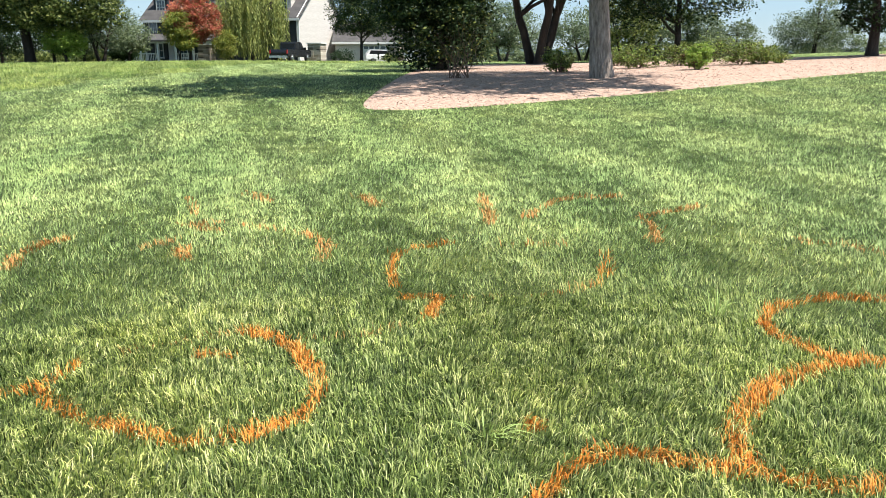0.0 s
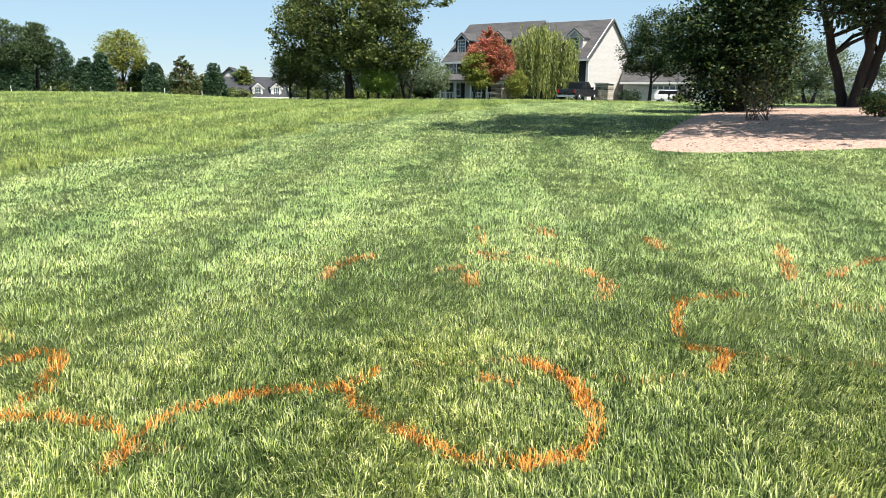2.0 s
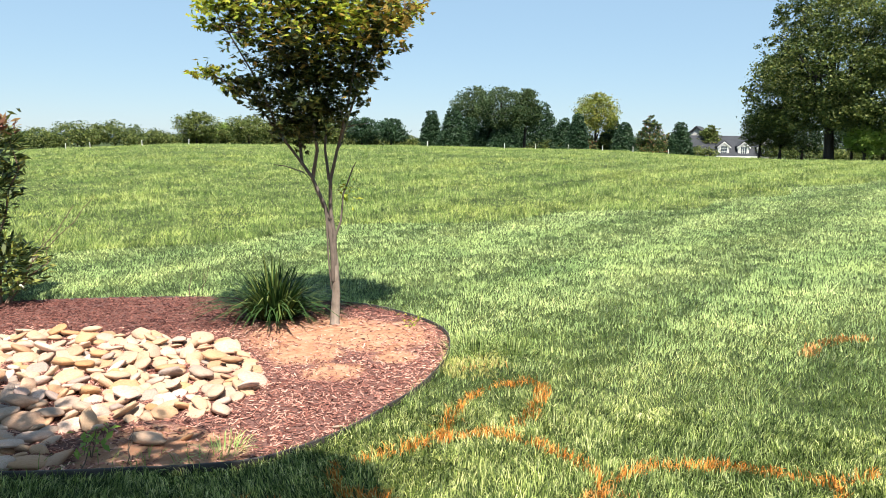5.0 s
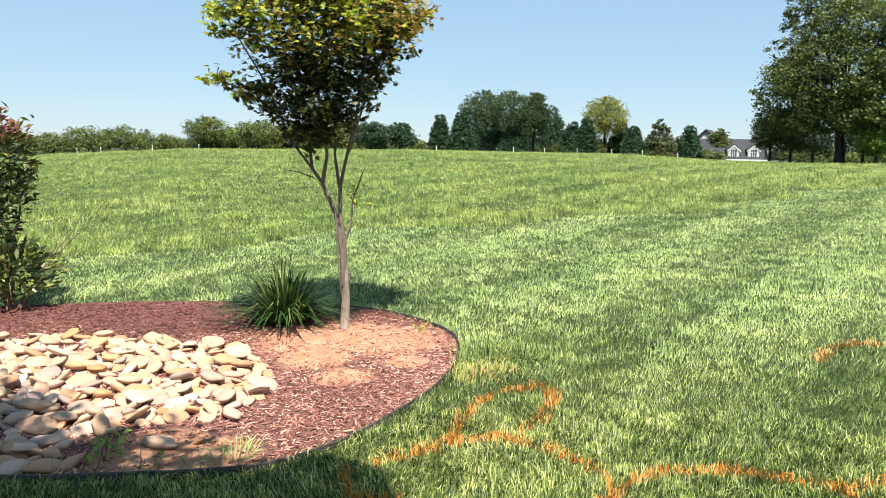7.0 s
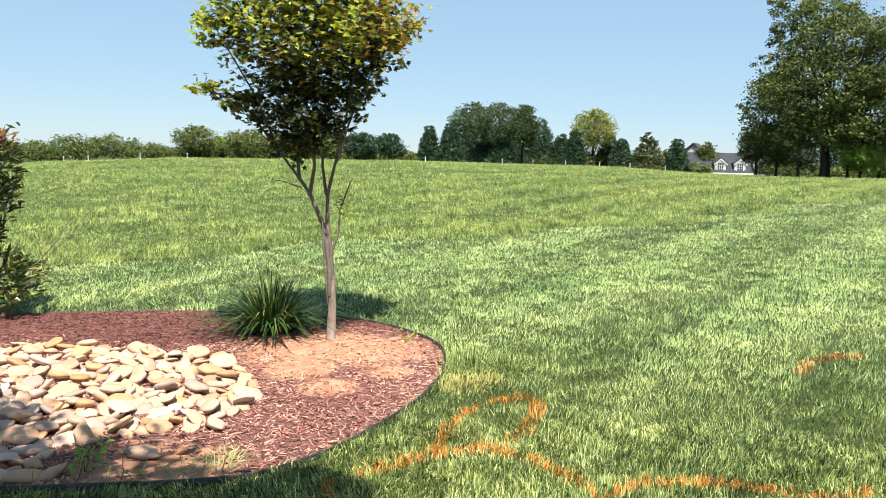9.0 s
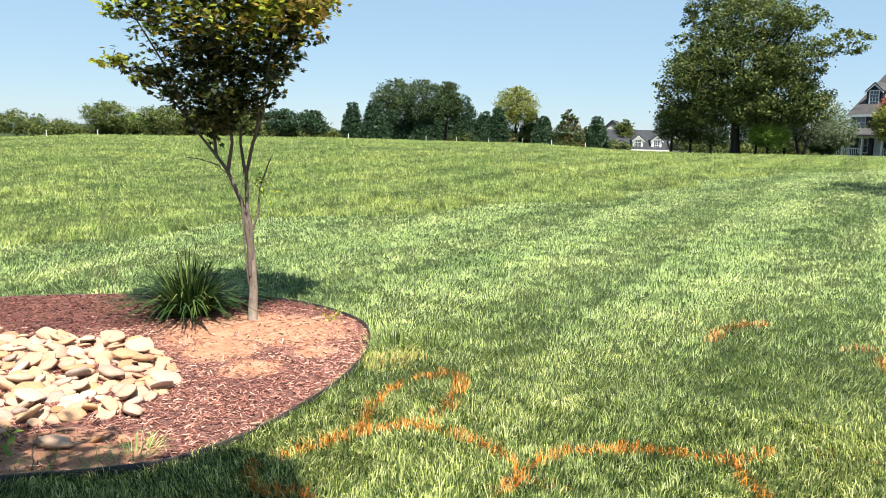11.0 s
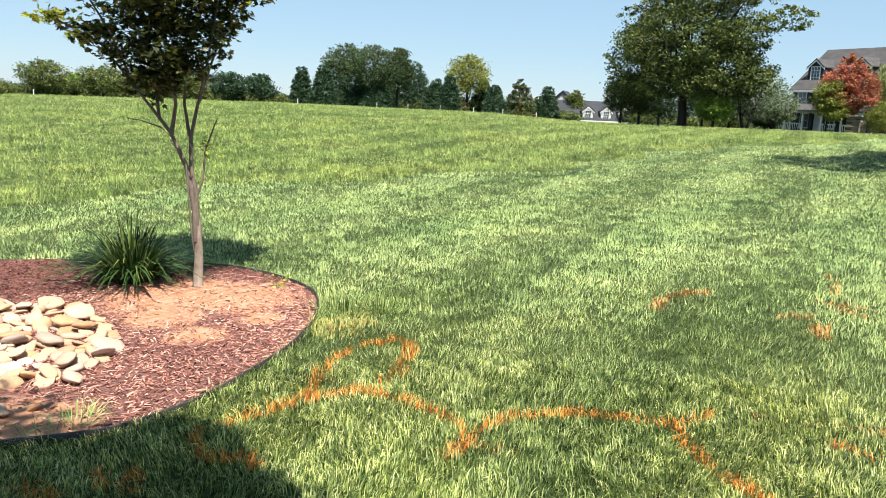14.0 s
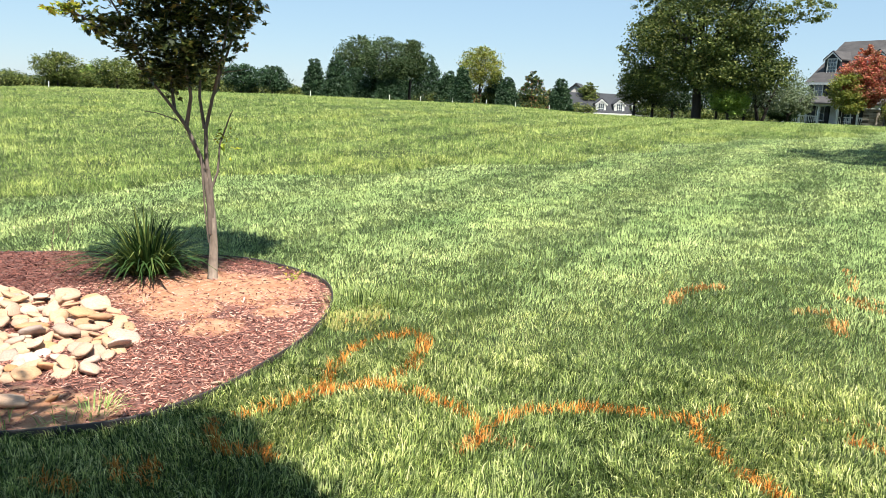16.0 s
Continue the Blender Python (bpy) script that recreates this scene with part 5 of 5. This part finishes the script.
for i, (nm, a, w, el, mat, bare) in enumerate(ROW):
    d = 112 + 6 * math.sin(i * 1.9)
    sx, sy = at(a, d)
    base = float(gz(sx, sy))
    H = 1.55 + d * math.tan(radians(el)) - base
    lo = bare * H * 0.55
    w *= 1.3
    if nm == "cypress":
        cr = [(0, 0, H * (0.12 + 0.12 * k), w * (1 - k / 7.4) ** 0.55, w * (1 - k / 7.4) ** 0.55, H * 0.13) for k in range(7)]
    elif nm == "turning_tree":
        cr = [(0.15 * (-1) ** k, 0, H * (0.14 + 0.13 * k), w * 1.05 * (1 - k / 6.6) ** 0.8, w * 1.05 * (1 - k / 6.6) ** 0.8, H * 0.13) for k in range(6)]
    else:
        cr = [(0, 0, (lo + H) / 2 + 0.1, w, w, (H - lo) * 0.46), (w * 0.45, 0.3, lo + (H - lo) * 0.35, w * 0.65, w * 0.6, (H - lo) * 0.28), (-w * 0.45, 0, lo + (H - lo) * 0.5, w * 0.6, w * 0.6, (H - lo) * 0.32), (w * 0.1, 0, H - 0.9, w * 0.5, w * 0.5, 0.9)]
    tree(nm, sx, sy, ROW_LABEL[nm], cr, int((2400 + 480 * H) * (1.5 if nm == "cypress" else 1.0)), (0.36, 0.2), [WOODLEAF, mat, REDLEAF, mat] if nm == "turning_tree" else mat, (0.13 + 0.012 * H, H * 0.75), DARKBARK, 1, 9, 400 + i, 0.11, shell=0.6 if nm == "cypress" else 0.4, per=9 if nm == "cypress" else 26, group="row of trees across the field")
# low hedge in front of the far woods
for i in range(29):
    a = -90 + i * 2.35 if i < 15 else -56 + (i - 15) * 3.0
    d = 118 + 4 * math.sin(i * 2.3)
    sx, sy = at(a, d)
    el = (0.85 if i < 15 else 0.75) + 0.35 * math.sin(i * 1.7) + (0.25 if a < -74 else 0)
    H = 1.55 + d * math.tan(radians(el)) - float(gz(sx, sy))
    tree("hedge_bush", sx, sy, "scrubby green bush in the far hedge line", [(0, 0, H * 0.48, 4.4, 1.8, H * 0.44), (3.4, 1.5, H * 0.42, 3.4, 1.4, H * 0.38), (-3.4, -1.5, H * 0.45, 3.4, 1.4, H * 0.4)], 3400, (0.4, 0.22), [OAK, WOODLEAF], (0.06, H * 0.5), DARKBARK, 2, 5, 450 + i, 0.15, shell=0.3, category="bush", group="far hedge")
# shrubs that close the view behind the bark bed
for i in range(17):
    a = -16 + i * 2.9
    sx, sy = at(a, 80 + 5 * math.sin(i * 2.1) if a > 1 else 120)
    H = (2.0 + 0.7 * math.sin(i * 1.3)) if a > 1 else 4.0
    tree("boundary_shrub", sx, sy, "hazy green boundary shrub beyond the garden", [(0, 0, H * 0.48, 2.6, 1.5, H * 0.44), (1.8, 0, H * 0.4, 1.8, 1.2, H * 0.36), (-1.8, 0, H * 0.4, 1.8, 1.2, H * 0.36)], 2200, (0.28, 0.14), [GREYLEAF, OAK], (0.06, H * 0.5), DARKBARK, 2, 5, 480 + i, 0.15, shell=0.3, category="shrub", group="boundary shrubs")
# white marker stakes along the crest
for i, a in enumerate((-81.4, -79.9, -76.6, -73.5, -56.2, -50.4, -48.1, -45.7, -43.2, -41.0, -38.5)):
    sx, sy = at(a, 57.5)
    root = new("marker_stake")
    part("post", box_bm(-0.022, 0.022, -0.015, 0.015, -0.1, 0.36, 0.004), STAKE, root)
    part("cap", box_bm(-0.03, 0.03, -0.024, 0.024, 0.35, 0.40, 0.006), STAKE, root)
    root.matrix_world = pose(sx, sy, float(gz(sx, sy)), 3 * math.sin(i), 2 * math.cos(i * 2), 20 * i)
    tagged(root, "short white wooden marker stake in the meadow", "stake", "stakes along the crest")
# unseen tree added behind the camera, its crowns placed to shade the near corner
tree("shade_caster", -0.57, -2.17, "unseen leafy tree added behind to shade the bed corner", [(-2.45, 0.22, 5.0, 1.3, 1.2, 0.9), (-0.85, 0.84, 5.0, 1.35, 1.25, 1.0), (0.1, 1.45, 5.0, 1.25, 1.15, 0.9), (0.95, 1.5, 5.0, 1.2, 1.1, 0.9), (-0.52, 2.33, 5.0, 0.45, 0.36, 0.6), (-0.30, 2.23, 5.0, 0.45, 0.36, 0.6), (0.03, 2.14, 5.0, 0.45, 0.36, 0.6), (-1.0, -0.9, 5.2, 2.2, 1.5, 1.2), (-2.6, -1.2, 5.2, 1.6, 1.5, 1.0)], 56000, (0.13, 0.07), OAK, (0.14, 4.5), BARK, 1, 16, 500, 0.14, shell=0.2)

# ---------------------------------------------------------------- the house with the porch
def window(parent, x0, x1, z0, z1, y, face=-1, cols=2, rows=3, shutters=False, axis="x"):
    """A framed window let into a wall that faces -y (axis x) or +x (axis y)."""
    def bx(a0, a1, d0, d1, c0, c1):
        d0, d1 = sorted((y + face * d0, y + face * d1))
        return box_bm(a0, a1, d0, d1, c0, c1) if axis == "x" else box_bm(d0, d1, a0, a1, c0, c1)
    w = part("window", bx(x0, x1, -0.02, 0.03, z0, z1), GLASS, parent, "dark window glass")
    t = 0.1
    for a0, a1, c0, c1, nm in ((x0 - t, x0, z0 - t, z1 + t, "frame"), (x1, x1 + t, z0 - t, z1 + t, "frame"), (x0, x1, z1, z1 + t, "frame"), (x0 - t - 0.05, x1 + t + 0.05, z0 - t - 0.06, z0, "sill")):
        part(nm, bx(a0, a1, 0.0, 0.09, c0, c1), TRIM, w)
    for i in range(1, cols):
        c = x0 + (x1 - x0) * i / cols
        part("glazing_bar", bx(c - 0.02, c + 0.02, 0.02, 0.06, z0, z1), TRIM, w)
    for i in range(1, rows):
        c = z0 + (z1 - z0) * i / rows
        part("glazing_bar", bx(x0, x1, 0.02, 0.06, c - 0.02, c + 0.02), TRIM, w)
    if shutters:
        for a0, a1 in ((x0 - t - 0.5, x0 - t - 0.04), (x1 + t + 0.04, x1 + t + 0.5)):
            part("shutter", bx(a0, a1, 0.0, 0.07, z0 - 0.05, z1 + 0.05), SHUTTER, parent)


def gable_roof(parent, x0, x1, y0, y1, eave, ridge, mat, over=0.4, thick=0.22, name="roof"):
    """Two slopes with the ridge along x."""
    m = (y0 + y1) / 2
    s = (ridge - eave) / (m - y0)
    prof = [(y0 - over, eave - over * s), (m, ridge), (y1 + over, eave - over * s), (y1 + over, eave - over * s + thick), (m, ridge + thick), (y0 - over, eave - over * s + thick)]
    r = part(name, prism_bm(prof, x0 - over, x1 + over, "x"), mat, parent)
    part("fascia", box_bm(x0 - over, x1 + over, y0 - over - 0.06, y0 - over, eave - over * s - 0.1, eave - over * s + thick * 0.8), TRIM, r)
    return r


def dormer(parent, cx, y0, z0, w, h, depth, wall, roof):
    part("dormer_wall", prism_bm([(cx - w / 2, z0), (cx + w / 2, z0), (cx + w / 2, z0 + h), (cx, z0 + h + w * 0.42), (cx - w / 2, z0 + h)], y0, y0 + depth, "y"), wall, parent)
    s = 0.84
    o = 0.18
    part("dormer_roof", prism_bm([(cx - w / 2 - o, z0 + h - o * s), (cx, z0 + h + w * 0.42), (cx + w / 2 + o, z0 + h - o * s), (cx + w / 2 + o, z0 + h - o * s + 0.13), (cx, z0 + h + w * 0.42 + 0.14), (cx - w / 2 - o, z0 + h - o * s + 0.13)], y0 - 0.2, y0 + depth, "y"), roof, parent)
    for e in (-1, 1):
        part("rake_board", prism_bm([(cx + e * (w / 2 + o), z0 + h - o * s - 0.02), (cx, z0 + h + w * 0.42 - 0.02), (cx, z0 + h + w * 0.42 - 0.2), (cx + e * (w / 2 + o), z0 + h - o * s - 0.2)], y0 - 0.19, y0 - 0.12, "y"), TRIM, parent)
    window(parent, cx - w * 0.27, cx + w * 0.27, z0 + 0.25, z0 + h - 0.05, y0, -1, 3, 4)


hx, hy = -16.77, 90.5
hz = float(gz(-26, 93)) - 0.15
house = empty("farmhouse", pose(hx, hy, hz, 0, 0, -16), "large two-storey house with dark blue front, white gable and grey roof", "house")
E1, R1 = 5.25, 10.1
part("wall", prism_bm([(0, 0), (12, 0), (12, E1), (6, R1 - 0.05), (0, E1)], -20.7, -9.6, "x"), SIDING, house, "dark blue clapboard walls")
part("wall", prism_bm([(0, 0), (12, 0), (12, E1), (6, R1 - 0.35), (0, E1)], -9.59, 0, "x"), SIDING, house)
part("gable_wall", prism_bm([(0.0, 0), (12, 0), (12, E1), (6, R1 - 0.35), (0.0, E1)], 0.003, 0.12, "x"), WHITE_SIDING, house, "warm white gable siding")
part("gable_trim", prism_bm([(-0.4, E1 - 0.35), (6, R1 - 0.4), (12.4, E1 - 0.35), (12.4, E1 - 0.02), (6, R1 - 0.05), (-0.4, E1 - 0.02)], 0.1, 0.2, "x"), TRIM, house)
gable_roof(house, -20.7, -9.6, 0, 12, E1, R1, SHINGLE)
gable_roof(house, -9.5, 0, 0, 12, E1, R1 - 0.3, SHINGLE)
part("corner_board", box_bm(-20.82, -20.6, -0.05, 0.1, 0, E1), TRIM, house)
part("corner_board", box_bm(-0.15, 0.16, -0.05, 0.1, 0, E1), TRIM, house)
for wx in (-19.4, -15.8, -12.2):
    window(house, wx - 0.5, wx + 0.5, 3.45, 4.95, 0, -1, 2, 2, True)
for wx in (-18.8, -15.4, -11.8):
    window(house, wx - 0.5, wx + 0.5, 0.75, 2.3, 0, -1, 2, 2, True)
window(house, -2.9, -1.9, 3.3, 4.9, 0, -1, 2, 2)
window(house, -2.9, -1.9, 0.7, 2.3, 0, -1, 2, 2)
dormer(house, -18.9, 1.15, 6.0, 2.0, 1.9, 3.2, SIDING, SHINGLE)
dormer(house, -13.2, 1.15, 6.0, 2.0, 1.9, 3.2, SIDING, SHINGLE)
dormer(house, -2.4, 1.15, 6.0, 2.2, 1.7, 3.2, WHITE_SIDING, SHINGLE)
part("door", box_bm(-17.5, -16.5, -0.07, 0.02, 0.35, 2.4, 0.01), TRIM, house, "white front door")
# porch
part("porch_floor", box_bm(-22.2, -9.8, -2.6, -0.01, 0.0, 0.32, 0.02), TRIM, house)
part("porch_roof", prism_bm([(-3.0, 2.55), (-0.01, 3.45), (-0.01, 3.6), (-3.0, 2.72)], -22.5, -9.6, "x"), SHINGLE, house)
part("porch_beam", box_bm(-22.3, -9.8, -2.65, -2.45, 2.35, 2.6), TRIM, house)
for i in range(6):
    x = -22.05 + i * 2.42
    part("porch_post", box_bm(x - 0.1, x + 0.1, -2.63, -2.43, 0.32, 2.35, 0.015), TRIM, house)
    if i < 5 and i != 2:
        part("railing", box_bm(x + 0.1, x + 2.32, -2.58, -2.5, 1.1, 1.2), TRIM, house)
        for j in range(9):
            q = x + 0.3 + j * 0.235
            part("baluster", box_bm(q - 0.025, q + 0.025, -2.56, -2.52, 0.42, 1.1), TRIM, house)

# garage wing as a house part of its own
gar = empty("garage", pose(-13.4, 97.0, float(gz(-5, 97)) - 0.1), "low white garage wing with two panelled doors", "garage")
part("wall", prism_bm([(0, 0), (8, 0), (8, 2.7), (4, 4.9), (0, 2.7)], 0.0, 18.6, "x"), WHITE_SIDING, gar)
gable_roof(gar, 0, 18.6, 0, 8, 2.7, 5.0, SHINGLE)
for x in (3.4, 6.9):
    d = part("garage_door", box_bm(x, x + 2.9, -0.06, 0.03, 0.02, 2.25, 0.01), TRIM, gar, "white panelled garage door")
    for r in range(3):
        for c in range(4):
            part("panel", box_bm(x + 0.1 + c * 0.7, x + 0.7 + c * 0.7, -0.09, -0.05, 0.12 + r * 0.55, 0.58 + r * 0.55, 0.01), TRIM, d)
    for c in range(4):
        part("pane", box_bm(x + 0.13 + c * 0.7, x + 0.67 + c * 0.7, -0.085, -0.055, 1.78, 2.12), GLASS, d)
window(gar, 12.6, 13.6, 0.8, 2.1, 0, -1, 2, 2)


def stone_pillar(az, d, w, h):
    x, y = at(az, d)
    root = empty("stone_pillar", pose(x, y, float(gz(x, y)) - 0.05, 0, 0, -14), "square pillar of stacked brown and white ledge stone", "pillar", "stone pillars by the drive")
    part("core", box_bm(-w / 2 + 0.04, w / 2 - 0.04, -w / 2 + 0.04, w / 2 - 0.04, 0, h), LEDGE, root)
    r = random.Random(int(az * 10))
    z = 0.0
    while z < h - 0.02:
        t = min(h - z, r.uniform(0.1, 0.2))
        x0 = -w / 2
        while x0 < w / 2 - 0.05:
            l = min(w / 2 - x0, r.uniform(0.3, 0.7))
            part("stone", box_bm(x0 + 0.01, x0 + l - 0.01, -w / 2 - r.uniform(0.0, 0.05), w / 2 + r.uniform(0.0, 0.04), z + 0.012, z + t - 0.012, 0.01), LEDGE, root)
            x0 += l
        z += t
    part("capstone", box_bm(-w / 2 - 0.1, w / 2 + 0.1, -w / 2 - 0.1, w / 2 + 0.1, h, h + 0.12, 0.02), TRIM, root)


stone_pillar(-16.9, 84, 1.3, 1.75)
stone_pillar(-9.2, 84, 1.5, 1.95)
stone_pillar(-3.5, 88, 1.5, 2.1)


def wheel(parent, x, y, r, w):
    bm = bmesh.new()
    bmesh.ops.create_cone(bm, cap_ends=True, segments=20, radius1=r, radius2=r, depth=w, matrix=Matrix.Translation((x, y, r)) @ Matrix.Rotation(radians(90), 4, "X"))
    bmesh.ops.bevel(bm, geom=[e for e in bm.edges if e.calc_face_angle(0) > 1], offset=0.05, segments=2, affect="EDGES")
    t = part("wheel", bm, TYRE, parent)
    s = -1 if y < 0 else 1
    bm = bmesh.new()
    bmesh.ops.create_cone(bm, cap_ends=True, segments=16, radius1=r * 0.6, radius2=r * 0.5, depth=0.06, matrix=Matrix.Translation((x, y + s * (w / 2 + 0.01), r)) @ Matrix.Rotation(radians(90), 4, "X"))
    part("rim", bm, CHROME, t)


def pickup(az, d, turn):
    x, y = at(az, d)
    root = empty("pickup_truck", pose(x, y, float(gz(x, y)) + 0.02, 0, 0, turn), "black crew-cab pickup truck parked on the drive", "pickup truck")
    part("body", prism_bm([(-2.75, 0.5), (2.6, 0.45), (2.72, 0.75), (2.65, 1.12), (1.35, 1.2), (-2.72, 1.2), (-2.78, 0.9)], -0.95, 0.95, "y", 0.05), CARBLACK, root)
    part("cab", prism_bm([(-0.75, 1.18), (1.4, 1.18), (0.75, 1.85), (0.5, 1.92), (-0.5, 1.92), (-0.68, 1.85)], -0.82, 0.82, "y", 0.05), CARBLACK, root)
    for s in (-1, 1):
        part("side_window", prism_bm([(-0.55, 1.26), (0.2, 1.26), (0.2, 1.78), (-0.5, 1.78)], s * 0.815, s * 0.84, "y"), CARGLASS, root)
        part("side_window", prism_bm([(0.28, 1.26), (1.15, 1.26), (0.7, 1.78), (0.28, 1.78)], s * 0.815, s * 0.84, "y"), CARGLASS, root)
        part("tail_lamp", box_bm(-2.82, -2.72, s * 0.9 - 0.08, s * 0.9 + 0.06, 0.8, 1.15, 0.015), TAILLAMP, root)
        part("mirror", box_bm(1.0, 1.15, s * 1.0 - 0.12, s * 1.0 + 0.12, 1.2, 1.4, 0.02), CARBLACK, root)
        for wx in (-1.75, 1.75):
            wheel(root, wx, s * 0.85, 0.4, 0.28)
    part("bumper", box_bm(-2.95, -2.75, -0.95, 0.95, 0.42, 0.62, 0.03), CHROME, root)
    part("rear_window", box_bm(-0.78, -0.72, -0.65, 0.65, 1.32, 1.75), CARGLASS, root)


pickup(-11.05, 79, 75)
cx, cy = at(-4.4, 92.5)
car = empty("white_car", pose(cx, cy, float(gz(cx, cy)) + 0.02, 0, 0, 15), "white estate car parked before the garage", "car")
part("body", prism_bm([(-2.2, 0.35), (2.2, 0.35), (2.25, 0.7), (1.2, 0.95), (-2.15, 0.98), (-2.25, 0.7)], -0.88, 0.88, "y", 0.06), CARWHITE, car)
part("cabin", prism_bm([(-2.05, 0.95), (1.15, 0.95), (0.45, 1.45), (-1.7, 1.5)], -0.75, 0.75, "y", 0.05), CARWHITE, car)
for s in (-1, 1):
    part("side_window", prism_bm([(-1.8, 1.0), (0.9, 1.0), (0.4, 1.38), (-1.6, 1.42)], s * 0.745, s * 0.765, "y"), CARGLASS, car)
    for wx in (-1.35, 1.4):
        wheel(car, wx, s * 0.78, 0.32, 0.2)

# garden trees before the house
tx, ty = at(-18.0, 80)
tree("red_maple", tx, ty, "maple with coral-red crown turning green below", [(0.0, 0, 4.8, 1.7, 1.6, 1.3), (1.5, 0, 4.6, 1.5, 1.5, 1.1), (1.2, 0, 3.3, 1.9, 1.8, 1.1), (0.5, 0, 6.1, 1.2, 1.1, 0.9), (0.3, 0, 7.0, 0.6, 0.6, 0.6), (-0.8, 0, 3.9, 1.3, 1.2, 0.9), (1.9, 0, 5.5, 0.8, 0.8, 0.6), (0.2, 0, 2.6, 1.6, 1.4, 0.8)], 12000, (0.26, 0.16), REDLEAF, (0.16, 4), DARKBARK, 1, 12, 601, 0.14)
tx, ty = at(-18.7, 79.0)
tree("green_shrub_tree", tx, ty, "yellow-green small tree growing into the red maple", [(0, 0, 3.3, 1.5, 1.3, 1.5), (0.5, 0, 2.2, 1.4, 1.2, 1.0)], 4500, (0.24, 0.14), YELLOWLEAF, (0.1, 2.5), DARKBARK, 1, 8, 602, 0.15)
tx, ty = at(-15.6, 79)
tree("golden_shrub", tx, ty, "rounded golden-green shrub before the house", [(0, 0, 1.5, 1.2, 1.1, 1.3), (0.2, 0, 2.4, 0.9, 0.8, 0.8)], 4200, (0.17, 0.09), YELLOWLEAF, (0.06, 1.6), DARKBARK, 2, 6, 603, 0.15, shell=0.3, category="shrub")
tx, ty = at(-6.0, 74)
tree("garage_tree", tx, ty, "dark green round-headed tree before the garage", [(0, 0, 4.6, 3.0, 2.6, 2.2), (0.4, 0, 6.6, 2.6, 2.2, 1.8), (-1.2, 0, 3.8, 1.9, 1.6, 1.3), (1.3, 0, 3.4, 1.7, 1.5, 1.1)], 15000, (0.24, 0.13), [DARKLEAF, OAK], (0.17, 4.5), DARKBARK, 1, 14, 604, 0.14, shell=0.35)
tx, ty = at(-7.4, 86)
tree("purple_shrub", tx, ty, "dark purple rounded shrub before the garage", [(0, 0, 0.8, 1.4, 1.1, 0.75)], 2200, (0.16, 0.08), DARKLEAF, (0.05, 0.8), DARKBARK, 2, 4, 605, 0.15, shell=0.3, category="shrub")
tx, ty = at(-3.9, 86)
tree("low_hedge_shrub", tx, ty, "low green shrub beside a stone pillar", [(0, 0, 0.5, 0.9, 0.8, 0.5)], 1500, (0.15, 0.08), OAK, (0.04, 0.5), DARKBARK, 2, 4, 606, 0.15, shell=0.3, category="shrub")


def willow(az, d):
    """A weeping willow: limbs arch over and long strands hang from them."""
    g = np.random.default_rng(77)
    x, y = at(az, d)
    root = empty("weeping_willow", pose(x, y, float(gz(x, y)) - 0.05), "weeping willow with long yellow-green hanging strands", "tree")
    items = [(wander((0, 0, 0), (0.2, 0, 5.0), 8, 0.03, 5), [0.34 * (1 - 0.08 * i) for i in range(9)])]
    C, D = [], []
    for i in range(60):
        a = g.uniform(0, 2 * np.pi)
        r = 3.2 * math.sqrt(g.random())
        top = 7.5 - 0.16 * r * r + g.normal() * 0.3
        P = wander((0.1, 0, 3.2 + g.random() * 1.5), (r * math.cos(a), r * math.sin(a), top), 5, 0.06, 700 + i)
        items.append((P, [0.09, 0.07, 0.05, 0.04, 0.03, 0.015]))
        for s in range(9):
            px, py = r * math.cos(a) + g.normal() * 0.4, r * math.sin(a) + g.normal() * 0.4
            low = max(0.3, g.uniform(0.2, 3.4))
            n = int((top - low) * 7)
            zz = np.linspace(top + g.normal() * 0.2, low, n)
            C.append(np.stack([px + 0.1 * np.sin(zz * 1.3 + s) + g.normal(size=n) * 0.06, py + g.normal(size=n) * 0.06, zz], 1))
    child("trunk", tubes_mesh("trunk", items, DARKBARK, 6), root)
    C = np.vstack(C)
    dirs = np.tile(np.array([0, 0, -1.0]), (len(C), 1)) * 1.3
    V, F = leaf_quads(C, 0.36, 0.10, g, 0.1, dirs)
    child("foliage", mesh_np("foliage", V, [F], WILLOW), root)


willow(-13.8, 83)

# ---------------------------------------------------------------- the other house across the field
nx, ny = at(-34.3, 118)
far = empty("far_house", pose(nx, ny, float(gz(nx, ny)) - 1.9, 0, 0, 48), "distant house with dark grey roof and white dormers", "house")
part("wall", prism_bm([(-3.5, 0), (3.5, 0), (3.5, 2.4), (0, 4.9), (-3.5, 2.4)], -5.6, 5.2, "x"), WHITE_SIDING, far)
gable_roof(far, -5.55, 5.2, -3.5, 3.5, 2.4, 5.0, DARKROOF, 0.3)
for x in (-1.4, 1.3, 4.0):
    dormer(far, x, -3.3, 2.0, 1.5, 1.75, 2.6, TRIM, DARKROOF)
window(far, -1.2, -0.3, 0.9, 2.2, -5.6, -1, 2, 2, True, "y")
gx, gy = at(-36.3, 126)
far2 = empty("far_house", pose(gx, gy, float(gz(gx, gy)) - 0.6, 0, 0, 118), "white gabled end of a distant house", "house")
part("wall", prism_bm([(-3, 0), (3, 0), (3, 2.6), (0, 5.2), (-3, 2.6)], -3, 3, "x"), WHITE_SIDING, far2)
gable_roof(far2, -3, 3, -3, 3, 2.6, 5.3, DARKROOF, 0.3)
